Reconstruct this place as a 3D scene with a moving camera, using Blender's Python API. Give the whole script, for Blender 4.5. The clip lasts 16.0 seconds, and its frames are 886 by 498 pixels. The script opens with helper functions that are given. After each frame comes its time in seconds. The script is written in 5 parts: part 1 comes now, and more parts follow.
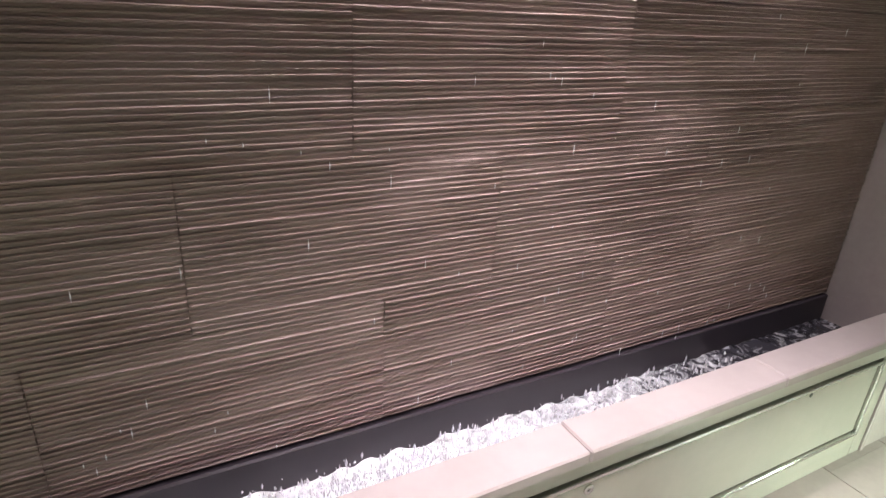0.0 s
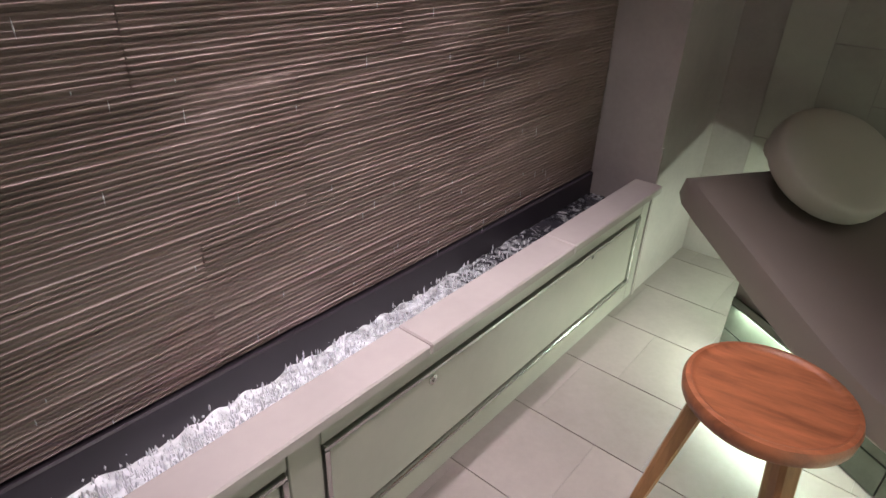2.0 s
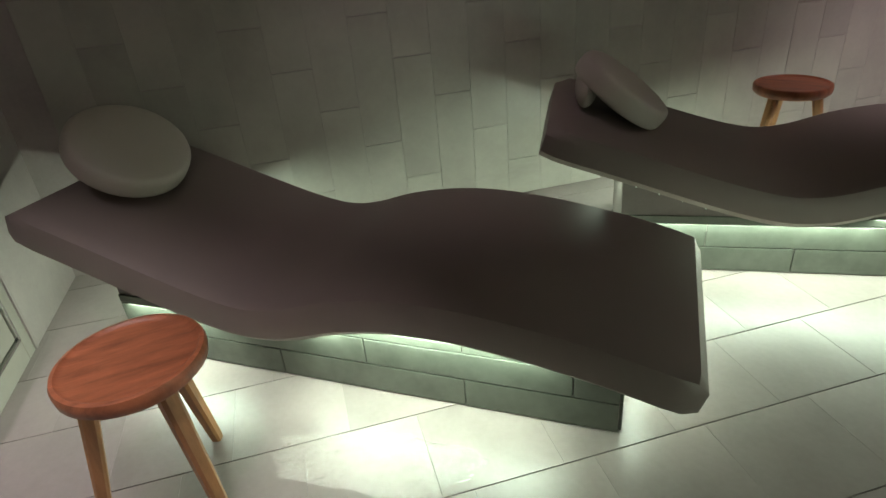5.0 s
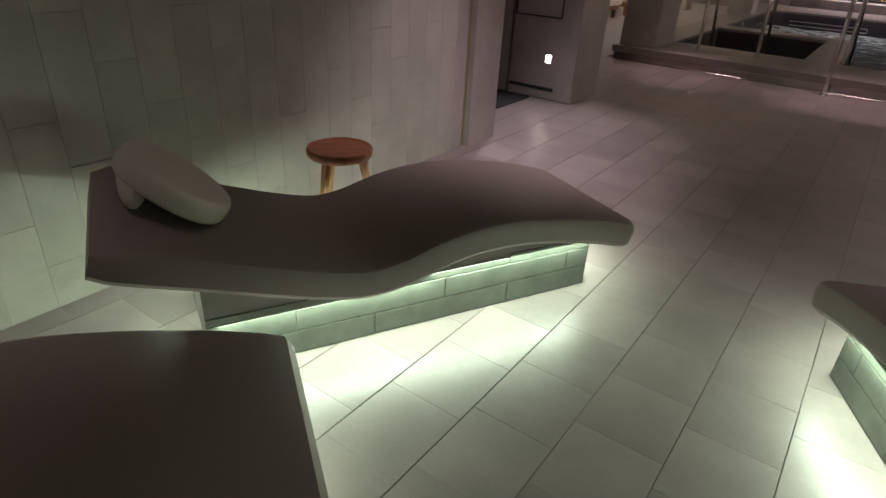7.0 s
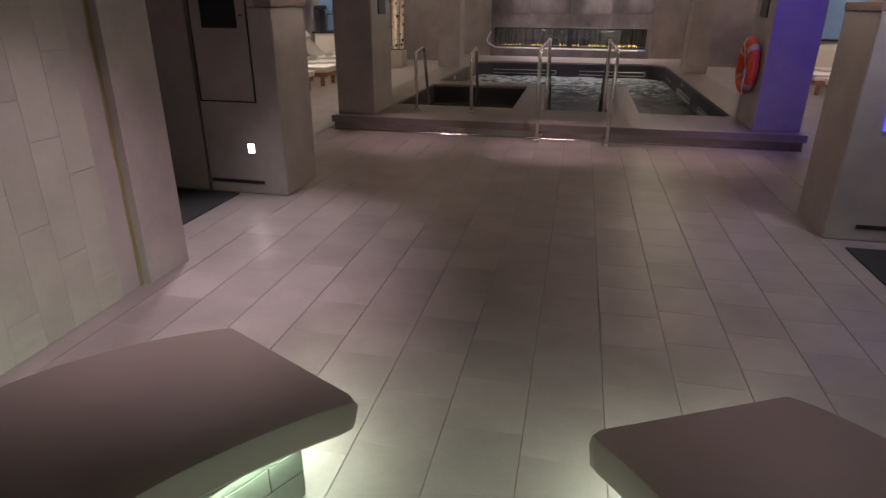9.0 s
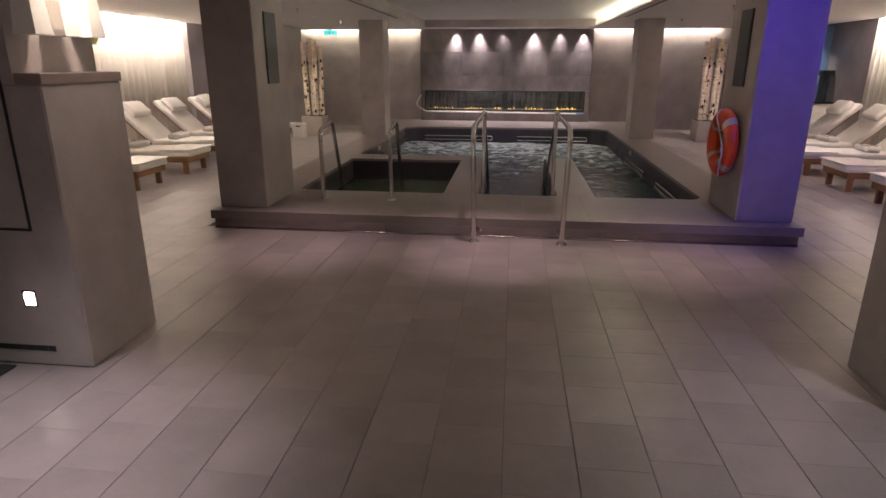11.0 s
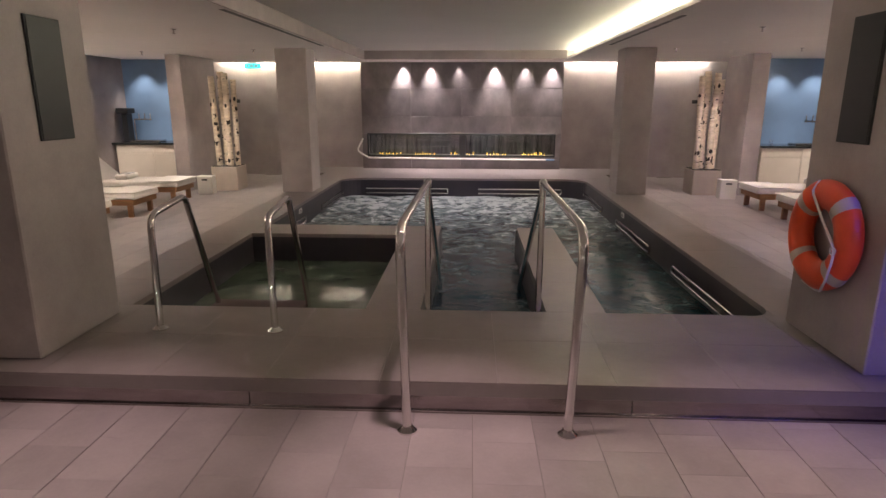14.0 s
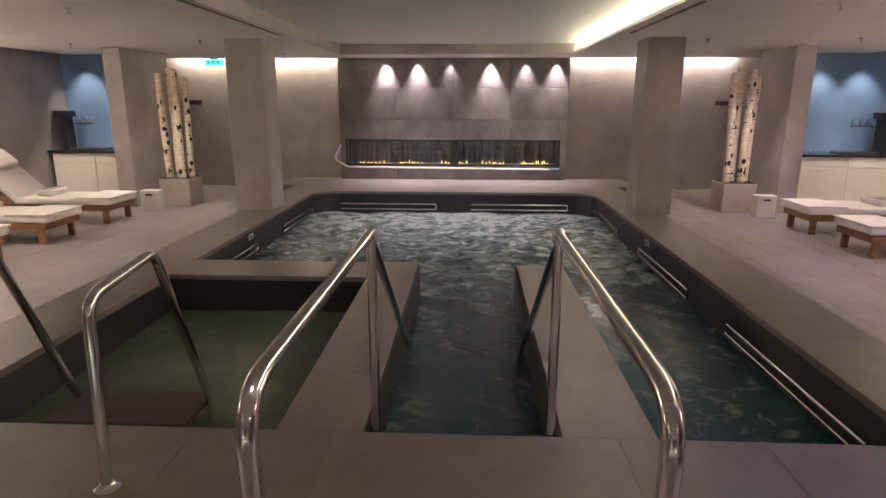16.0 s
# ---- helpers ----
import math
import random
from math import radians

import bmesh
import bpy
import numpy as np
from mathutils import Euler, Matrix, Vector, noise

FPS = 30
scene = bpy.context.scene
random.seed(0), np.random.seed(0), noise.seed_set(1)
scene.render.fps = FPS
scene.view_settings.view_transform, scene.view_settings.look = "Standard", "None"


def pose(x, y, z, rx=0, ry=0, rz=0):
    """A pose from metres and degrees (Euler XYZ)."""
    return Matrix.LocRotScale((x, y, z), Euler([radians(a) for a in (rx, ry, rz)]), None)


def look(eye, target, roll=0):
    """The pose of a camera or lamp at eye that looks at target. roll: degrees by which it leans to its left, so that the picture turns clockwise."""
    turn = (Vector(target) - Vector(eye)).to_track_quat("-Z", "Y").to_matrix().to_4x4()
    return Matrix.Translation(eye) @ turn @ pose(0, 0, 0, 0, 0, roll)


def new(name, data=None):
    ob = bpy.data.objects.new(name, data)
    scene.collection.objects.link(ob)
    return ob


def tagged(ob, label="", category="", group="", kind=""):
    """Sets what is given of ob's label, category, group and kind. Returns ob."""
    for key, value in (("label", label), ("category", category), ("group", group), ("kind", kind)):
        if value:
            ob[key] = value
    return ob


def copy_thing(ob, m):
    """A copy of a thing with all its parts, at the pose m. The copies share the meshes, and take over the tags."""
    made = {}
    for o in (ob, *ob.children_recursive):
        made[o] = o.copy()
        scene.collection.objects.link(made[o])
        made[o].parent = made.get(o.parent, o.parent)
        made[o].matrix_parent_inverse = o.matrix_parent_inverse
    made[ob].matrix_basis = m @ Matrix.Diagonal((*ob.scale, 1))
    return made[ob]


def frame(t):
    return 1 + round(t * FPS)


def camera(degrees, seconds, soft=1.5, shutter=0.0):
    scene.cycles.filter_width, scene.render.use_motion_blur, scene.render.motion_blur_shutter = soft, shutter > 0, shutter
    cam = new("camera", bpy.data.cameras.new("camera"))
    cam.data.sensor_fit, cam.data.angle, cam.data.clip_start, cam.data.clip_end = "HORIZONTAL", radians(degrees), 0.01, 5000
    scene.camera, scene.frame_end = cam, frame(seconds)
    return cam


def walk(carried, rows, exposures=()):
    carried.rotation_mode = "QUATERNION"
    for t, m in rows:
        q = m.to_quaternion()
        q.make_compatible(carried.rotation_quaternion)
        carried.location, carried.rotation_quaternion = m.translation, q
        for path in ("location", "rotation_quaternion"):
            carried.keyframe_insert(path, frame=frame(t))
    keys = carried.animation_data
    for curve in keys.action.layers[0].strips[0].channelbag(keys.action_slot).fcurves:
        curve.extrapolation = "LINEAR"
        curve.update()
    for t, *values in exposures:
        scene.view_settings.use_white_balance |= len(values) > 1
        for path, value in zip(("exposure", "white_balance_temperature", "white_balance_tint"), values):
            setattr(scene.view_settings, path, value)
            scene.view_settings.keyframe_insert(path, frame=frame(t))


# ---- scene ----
cam = camera(73.0, 16.0)
PATH = [
    (0, (0.189, -8.613, 1.247), (-0.704, -10.223, 0.466), 3.3),
    (0.5, (0.175, -8.626, 1.216), (-0.778, -10.136, 0.314), 3.7),
    (1, (0.193, -8.686, 1.222), (-0.852, -10.07, 0.226), 5.1),
    (1.5, (0.228, -8.679, 1.211), (-0.986, -9.94, 0.243), 3.5),
    (2, (0.239, -8.614, 1.233), (-1.115, -9.728, 0.271), 2.2),
    (2.5, (0.269, -8.484, 1.278), (-1.202, -9.431, 0.309), 1.1),
    (3, (0.317, -8.401, 1.271), (-1.277, -9.142, 0.317), 0.1),
    (3.5, (0.338, -8.336, 1.264), (-1.338, -8.874, 0.313), -0.7),
    (4, (0.316, -8.289, 1.267), (-1.424, -8.517, 0.307), -2.3),
    (4.5, (0.341, -8.261, 1.247), (-1.41, -8.147, 0.288), -4.1),
    (4.7, (0.333, -8.247, 1.23), (-1.407, -8.029, 0.268), -4.9),
    (6.8, (0.161, -8.067, 1.39), (-0.943, -6.701, 0.433), 3.1),
    (7, (0.116, -8.04, 1.41), (-0.891, -6.592, 0.468), 3.3),
    (7.5, (0.091, -7.868, 1.425), (-0.694, -6.268, 0.518), 2.1),
    (8, (0.102, -7.622, 1.44), (-0.541, -5.939, 0.573), 1.4),
    (8.5, (0.062, -7.349, 1.446), (-0.467, -5.603, 0.627), 0.8),
    (9, (0.032, -7.069, 1.469), (-0.36, -5.261, 0.71), 0.3),
    (9.2, (-0.006, -6.947, 1.466), (-0.34, -5.119, 0.726), 0.3),
    (11.5, (-0.064, -4.862, 1.553), (-0.258, -2.95, 0.999), 0.2),
    (12, (-0.054, -4.437, 1.554), (-0.212, -2.511, 1.038), 0.2),
    (12.5, (-0.064, -4.043, 1.549), (-0.206, -2.111, 1.052), 0.1),
    (13, (-0.086, -3.624, 1.545), (-0.2, -1.687, 1.061), 0.2),
    (13.5, (-0.065, -3.174, 1.549), (-0.165, -1.235, 1.066), 0.2),
    (14, (-0.077, -2.779, 1.562), (-0.168, -0.84, 1.079), 0.1),
    (14.5, (-0.045, -2.374, 1.562), (-0.121, -0.435, 1.079), 0.2),
    (15, (-0.015, -1.958, 1.555), (-0.094, -0.018, 1.072), 0.2),
    (15.5, (-0.014, -1.58, 1.55), (-0.096, 0.36, 1.07), 0.1),
    (16, (0.036, -1.22, 1.55), (-0.053, 0.72, 1.073), 0.1),
]
EXPOSURES = [(0, 1.3), (0.5, 0.98), (3, 0.64), (4.5, 0.22), (7, 0.14), (8, -0.02), (9, 0.40), (11.5, 0.62), (12.5, 0.76), (13.5, 0.96), (16, 0.96)]
walk(cam, [(t, look(eye, target, roll)) for t, eye, target, roll in PATH], EXPOSURES)

# ---- world and exposure ----
world = bpy.data.worlds.new("world")
world.use_nodes = True
world.node_tree.nodes["Background"].inputs[0].default_value = (0.75, 0.72, 0.7, 1)
world.node_tree.nodes["Background"].inputs[1].default_value = 0.02
scene.world = world

XC = -0.22          # the place's axis of symmetry
ZL = 2.30           # the lower ceiling
ZR = 2.46           # the raised ceiling over the pool
CX0, CX1, CY0, CY1 = -2.12, 1.66, -0.6, 8.9   # raised ceiling field
DECK = 0.175         # the pool's raised surround
WARM, WHITE, PINK, CREAM = (1.0, 0.84, 0.70), (1.0, 0.89, 0.97), (1.0, 0.78, 0.88), (1.0, 0.92, 0.80)
MINT, BLUE = (0.79, 1.0, 0.78), (0.11, 0.06, 1.0)


def mx(x):
    return 2 * XC - x


def area(name, eye, target, sx, sy, power, colour, spread=180):
    d = bpy.data.lights.new(name, "AREA")
    d.shape, d.size, d.size_y, d.energy, d.color, d.spread = "RECTANGLE", sx, sy, power, colour, radians(spread)
    ob = new(name, d)
    ob.matrix_basis = look(eye, target)
    return ob


def spot(name, eye, target, power, colour, size=60, blend=0.6, radius=0.03):
    d = bpy.data.lights.new(name, "SPOT")
    d.energy, d.color, d.spot_size, d.spot_blend, d.shadow_soft_size = power, colour, radians(size), blend, radius
    ob = new(name, d)
    ob.matrix_basis = look(eye, target)
    return ob


# water wall, lit from its head
for wx, wp in ((-0.95, 76), (-0.3, 112), (0.65, 14)):
    spot("niche_lamp", (wx, -9.34, 2.3), (wx - 0.05, -9.47, 0.42), wp, (1.0, 0.92, 0.96), 66, 0.9)
# unseen spots added to light the relaxation area, dim
spot("downlight_lamp", (-0.2, -8.66, ZL - 0.02), (-0.6, -9.05, 0), 62, (1.0, 0.86, 0.92), 66, 0.9, 0.05)
spot("downlight_lamp", (-1.75, -7.75, ZL - 0.02), (-2.0, -7.75, 0), 12, PINK, 60, 0.9, 0.05)
spot("downlight_lamp", (-1.2, -5.0, ZL - 0.02), (-1.75, -5.0, 0), 100, PINK, 78, 1.0, 0.05)
spot("downlight_lamp", (mx(-1.2), -5.0, ZL - 0.02), (mx(-1.3), -5.1, 0), 22, PINK, 80, 1.0, 0.05)
# passages at both sides
spot("downlight_lamp", (-2.45, -3.4, ZL - 0.02), (-2.05, -3.7, 0), 110, WHITE, 65, 0.8, 0.05)
spot("downlight_lamp", (2.0, -3.3, ZL - 0.02), (1.85, -3.2, 0), 45, (0.9, 0.86, 1.0), 85, 0.8, 0.05)
# in front of the pool
for wx, wp in ((-1.9, 15), (-0.2, 20), (1.3, 14)):
    spot("downlight_lamp", (wx, -0.4, ZL - 0.02), (wx, -0.45, 0), wp * 4.8, (1.0, 0.74, 0.78), 50, 1.0, 0.05)
spot("blue_lamp", (2.35, -1.9, ZL - 0.02), (2.25, 0.2, 1.3), 85, BLUE, 75, 0.8, 0.05)
# pool hall
for wx, wp in ((-1.47, 34), (-0.91, 34), (-0.34, 8), (0.37, 44), (0.98, 16), (1.51, 32)):
    spot("wall_washer_lamp", (wx, 9.635, ZL - 0.005), (wx, 9.71, 1.5), wp * 2.6, (1.0, 0.9, 0.92), 66, 1.0, 0.012)
for wx in (-1.47, -0.91, -0.34, 0.37, 0.98, 1.51):
    spot("downlight_lamp", (wx, 9.3, ZL - 0.02), (wx, 9.05, 0.2), 55, (1.0, 0.9, 0.92), 60, 0.9, 0.03)
area("cove_lamp", (CX1 + 0.06, 4.0, ZL + 0.10), (1.0, 4.0, ZR), 8.0, 0.06, 21, (1.0, 0.94, 0.70))
area("cove_lamp", ((-5.3 - 2.3) / 2, 9.93, ZL + 0.09), ((-5.3 - 2.3) / 2, 10.0, 1.4), 3.0, 0.05, 60, (1.0, 0.95, 0.78))
area("cove_lamp", ((1.78 + 4.6) / 2, 9.93, ZL + 0.09), ((1.78 + 4.6) / 2, 10.0, 1.4), 2.8, 0.05, 60, (1.0, 0.92, 0.86))
area("curtain_lamp", (-6.72, 3.2, ZR + 0.02), (-6.87, 3.2, 1.0), 7.4, 0.08, 72, (1.0, 0.9, 0.83))
area("curtain_lamp", (mx(-6.72), 3.2, ZR + 0.02), (mx(-6.87), 3.2, 1.0), 7.4, 0.08, 72, (1.0, 0.9, 0.83))
for wy in (1.4, 4.2, 7.0):
    spot("downlight_lamp", (-4.3, wy, ZL - 0.02), (-4.3, wy, 0), 68, CREAM, 92, 0.9, 0.05)
    spot("downlight_lamp", (mx(-4.3), wy, ZL - 0.02), (mx(-4.3), wy, 0), 62, (1.0, 0.88, 0.86), 92, 0.9, 0.05)
# fill spots added over the pool's axis, with no fitting in the raised ceiling
for wy, wp in ((3.2, 2), (7.5, 95)):
    spot("downlight_lamp", (XC, wy, ZR - 0.02), (XC, wy, 0), wp, WHITE, 120, 0.9, 0.05)

# ---- materials ----


def mat(name, colour, rough=0.5, metal=0.0, vary=0.12, scale=3.0, grain=40.0, bump=0.0, bump_scale=None, per_piece=0.0, island=False, coat=0.0, stretch=(1, 1, 1), tint=None, spec=0.5):
    """Base colour with cloudy and grainy variation, wear in the gloss and fine relief."""
    m = bpy.data.materials.new(name)
    m.use_nodes = True
    t, ln = m.node_tree.nodes, m.node_tree.links
    b = t["Principled BSDF"]
    b.inputs["Metallic"].default_value = metal
    b.inputs["Coat Weight"].default_value = coat
    b.inputs["Specular IOR Level"].default_value = spec
    co = t.new("ShaderNodeTexCoord")
    mp = t.new("ShaderNodeMapping")
    mp.inputs["Scale"].default_value = stretch
    ln.new(co.outputs["Object"], mp.inputs[0])
    src = mp.outputs[0]
    info = t.new("ShaderNodeNewGeometry" if island else "ShaderNodeObjectInfo")
    rnd = info.outputs["Random Per Island" if island else "Random"]
    if per_piece:
        off = t.new("ShaderNodeVectorMath")
        off.operation = "MULTIPLY_ADD"
        off.inputs[1].default_value = (37.0, 17.0, 29.0)
        ln.new(rnd, off.inputs[0])
        ln.new(src, off.inputs[2])
        src = off.outputs[0]
    big, small = t.new("ShaderNodeTexNoise"), t.new("ShaderNodeTexNoise")
    big.inputs["Scale"].default_value, big.inputs["Detail"].default_value, big.inputs["Roughness"].default_value = scale, 6, 0.6
    small.inputs["Scale"].default_value, small.inputs["Detail"].default_value = grain, 3
    ln.new(src, big.inputs[0])
    ln.new(src, small.inputs[0])
    mix = t.new("ShaderNodeMix")
    mix.data_type = "RGBA"
    lo = [c * (1 - vary) for c in colour]
    hi = [min(1, c * (1 + vary)) for c in (tint or colour)]
    mix.inputs[6].default_value, mix.inputs[7].default_value = (*lo, 1), (*hi, 1)
    add = t.new("ShaderNodeMath")
    add.operation = "MULTIPLY_ADD"
    add.inputs[1].default_value, add.inputs[2].default_value = 0.35, 0.0
    ln.new(small.outputs[0], add.inputs[0])
    sharp = t.new("ShaderNodeMapRange")
    sharp.inputs[1].default_value, sharp.inputs[2].default_value, sharp.inputs[3].default_value, sharp.inputs[4].default_value = 0.3, 0.7, -0.15, 0.8
    ln.new(big.outputs[0], sharp.inputs[0])
    tot = t.new("ShaderNodeMath")
    tot.operation = "ADD"
    ln.new(sharp.outputs[0], tot.inputs[0])
    ln.new(add.outputs[0], tot.inputs[1])
    fac = tot.outputs[0]
    if per_piece:
        pp = t.new("ShaderNodeMath")
        pp.operation = "MULTIPLY_ADD"
        pp.inputs[1].default_value, pp.inputs[2].default_value = per_piece, -per_piece / 2
        ln.new(rnd, pp.inputs[0])
        s2 = t.new("ShaderNodeMath")
        s2.operation = "ADD"
        ln.new(fac, s2.inputs[0])
        ln.new(pp.outputs[0], s2.inputs[1])
        fac = s2.outputs[0]
    ln.new(fac, mix.inputs[0])
    ln.new(mix.outputs[2], b.inputs["Base Color"])
    r = t.new("ShaderNodeMapRange")
    r.inputs[3].default_value, r.inputs[4].default_value = max(0.02, rough * 0.86), min(1, rough * 1.2)
    ln.new(big.outputs[0], r.inputs[0])
    gloss = r.outputs[0]
    ln.new(gloss, b.inputs["Roughness"])
    if bump:
        n2 = small
        if bump_scale:
            n2 = t.new("ShaderNodeTexNoise")
            n2.inputs["Scale"].default_value, n2.inputs["Detail"].default_value = bump_scale, 4
            ln.new(src, n2.inputs[0])
        bp = t.new("ShaderNodeBump")
        bp.inputs["Strength"].default_value, bp.inputs["Distance"].default_value = bump, 0.01
        ln.new(n2.outputs[0], bp.inputs["Height"])
        ln.new(bp.outputs[0], b.inputs["Normal"])
    return m


def glow(name, colour, strength):
    m = bpy.data.materials.new(name)
    m.use_nodes = True
    b = m.node_tree.nodes["Principled BSDF"]
    b.inputs["Base Color"].default_value = (*colour, 1)
    b.inputs["Emission Color"].default_value = (*colour, 1)
    b.inputs["Emission Strength"].default_value = strength
    return m


def glass(name, colour=(1, 1, 1), rough=0.0, ior=1.45):
    m = bpy.data.materials.new(name)
    m.use_nodes = True
    b = m.node_tree.nodes["Principled BSDF"]
    b.inputs["Base Color"].default_value = (*colour, 1)
    b.inputs["Roughness"].default_value, b.inputs["IOR"].default_value = rough, ior
    b.inputs["Transmission Weight"].default_value = 1
    return m


M_FLOOR = mat("floor_tile", (0.285, 0.240, 0.232), 0.33, vary=0.22, scale=1.6, grain=60, bump=0.16, bump_scale=9, per_piece=0.12)
M_FLOOR_FAR = mat("floor_tile_far", (0.285, 0.240, 0.232), 0.33, vary=0.22, scale=1.6, grain=60, bump=0.16, bump_scale=9, per_piece=0.15, island=True)
M_GROUT = mat("grout", (0.19, 0.163, 0.152), 0.8, vary=0.2, grain=90)
M_DECK = mat("deck_stone", (0.205, 0.168, 0.16), 0.36, vary=0.14, scale=2.5, grain=70, bump=0.06, bump_scale=16, per_piece=0.3)
M_WALL = mat("wall_tile", (0.36, 0.335, 0.30), 0.38, vary=0.14, scale=2.6, grain=50, bump=0.04, bump_scale=9, per_piece=0.35)
M_PLASTER = mat("taupe_stone_cladding", (0.36, 0.308, 0.302), 0.5, vary=0.2, scale=1.8, grain=60, bump=0.04)
M_CEIL = mat("ceiling_paint", (0.74, 0.70, 0.68), 0.85, vary=0.03, scale=1.2, grain=80, bump=0.01)
M_SLATE = mat("ribbed_slate", (0.25, 0.182, 0.168), 0.5, spec=0.35, vary=0.16, scale=3, grain=30, bump=0.3, bump_scale=35, per_piece=0.35, stretch=(1, 1, 4))
M_LEDGE = mat("pale_ledge_tile", (0.44, 0.385, 0.375), 0.22, vary=0.08, scale=4, per_piece=0.2)
M_PANEL = mat("access_panel_tile", (0.37, 0.34, 0.305), 0.32, vary=0.1, scale=3)
M_STEEL = mat("brushed_steel", (0.55, 0.54, 0.53), 0.22, 1.0, vary=0.06, scale=8, grain=120)
M_CHROME = mat("polished_steel", (0.72, 0.70, 0.68), 0.09, 1.0, vary=0.05, scale=5, grain=60)
M_SKIRT = mat("dull_steel_skirting", (0.36, 0.315, 0.315), 0.2, 1.0, vary=0.15, scale=4, stretch=(1, 1, 6))
M_LOUNGE = mat("lounger_skin", (0.225, 0.183, 0.164), 0.5, vary=0.05, scale=2, grain=220, bump=0.05)
M_BASE = mat("lounger_base_tile", (0.12, 0.13, 0.108), 0.2, vary=0.2, scale=7, grain=40, per_piece=0.3)
M_PILLOW = mat("pillow_vinyl", (0.52, 0.48, 0.42), 0.55, vary=0.04, scale=3, grain=260, bump=0.05)
M_WOOD = mat("stool_wood", (0.35, 0.12, 0.055), 0.38, vary=0.38, scale=5, grain=90, bump=0.08, stretch=(1.5, 10, 2))
M_LEG = mat("stool_leg_wood", (0.36, 0.17, 0.07), 0.42, vary=0.25, scale=6, grain=90, bump=0.05, stretch=(8, 8, 1))
M_TEAK = mat("teak", (0.27, 0.13, 0.06), 0.5, vary=0.3, scale=6, grain=80, bump=0.05, stretch=(2, 9, 9))
M_TOWEL = mat("white_terry", (0.78, 0.72, 0.68), 0.95, vary=0.06, scale=6, grain=250, bump=0.3, bump_scale=180)
M_STRIPE = mat("grey_stripe_terry", (0.10, 0.10, 0.12), 0.95, vary=0.1, grain=250, bump=0.3, bump_scale=180)
M_CURTAIN = mat("cream_curtain", (0.78, 0.72, 0.64), 0.9, vary=0.06, scale=3, grain=180, bump=0.05)
M_POOL = mat("dark_pool_tile", (0.032, 0.026, 0.033), 0.35, vary=0.10, scale=5, grain=60)
M_STONE = mat("dark_fireplace_stone", (0.195, 0.165, 0.162), 0.42, vary=0.32, scale=2.0, grain=25, bump=0.15, bump_scale=22, per_piece=0.5, stretch=(1.6, 1, 1))
M_BLACK = mat("black_plastic", (0.02, 0.02, 0.022), 0.4, vary=0.2)
M_ORANGE = mat("lifebuoy_orange", (0.78, 0.085, 0.02), 0.42, vary=0.1, scale=6, grain=120, bump=0.03)
M_BAND = mat("reflective_band", (0.50, 0.42, 0.36), 0.35, vary=0.1)
M_ROPE = mat("white_rope", (0.72, 0.66, 0.66), 0.9, vary=0.08, grain=200, bump=0.3)
M_BIRCH = mat("birch_bark", (0.66, 0.52, 0.38), 0.8, vary=0.2, scale=5, grain=30, bump=0.2, stretch=(1, 1, 5), tint=(0.74, 0.62, 0.48))
M_SCAR = mat("birch_scar", (0.035, 0.025, 0.02), 0.9, vary=0.3)
M_PLANTER = mat("planter_stone", (0.42, 0.35, 0.30), 0.5, vary=0.1)
M_CREAM = mat("cream_cabinet", (0.62, 0.55, 0.46), 0.35, vary=0.04)
M_COUNTER = mat("black_counter", (0.02, 0.02, 0.02), 0.1, vary=0.3)
M_BLUE = mat("blue_wall_paint", (0.14, 0.225, 0.37), 0.5, vary=0.06)
M_WHITE = mat("white_plastic", (0.72, 0.68, 0.64), 0.4, vary=0.04)
M_BRASS = mat("brass_trim", (0.42, 0.36, 0.18), 0.35, 0.6, vary=0.15)
M_MAT = mat("black_entrance_mat", (0.02, 0.02, 0.02), 0.9, vary=0.3, grain=200, bump=0.4, bump_scale=150)
M_DOOR = mat("dark_door_panel", (0.05, 0.045, 0.045), 0.4, vary=0.15)
M_FOAM = mat("water_foam", (0.80, 0.80, 0.84), 0.35, vary=0.1)
M_GLASS = glass("clear_glass")
# dull metal fireback; pale reflections are painted into its colour as vertical streaks
M_FIREBACK = mat("fireback_painted_streaks", (0.25, 0.24, 0.245), 0.2, 0.7, vary=0.85, scale=3, grain=25, bump=0.5, bump_scale=12, stretch=(5.0, 1, 0.5))
M_FLAME = glow("flame", (1.0, 0.62, 0.12), 2.2)
M_LED = glow("led_strip", (0.86, 1.0, 0.88), 0.45)
M_WENGE = mat("dark_red_timber", (0.05, 0.02, 0.02), 0.55, vary=0.3, scale=6, grain=80, stretch=(8, 1, 1))
M_COVE = glow("cove_led", (1.0, 0.95, 0.70), 7.0)
M_LAMP = glow("lamp_face", (1.0, 0.93, 0.84), 14.0)
M_EXIT = glow("exit_sign_face", (0.05, 0.55, 0.55), 1.3)


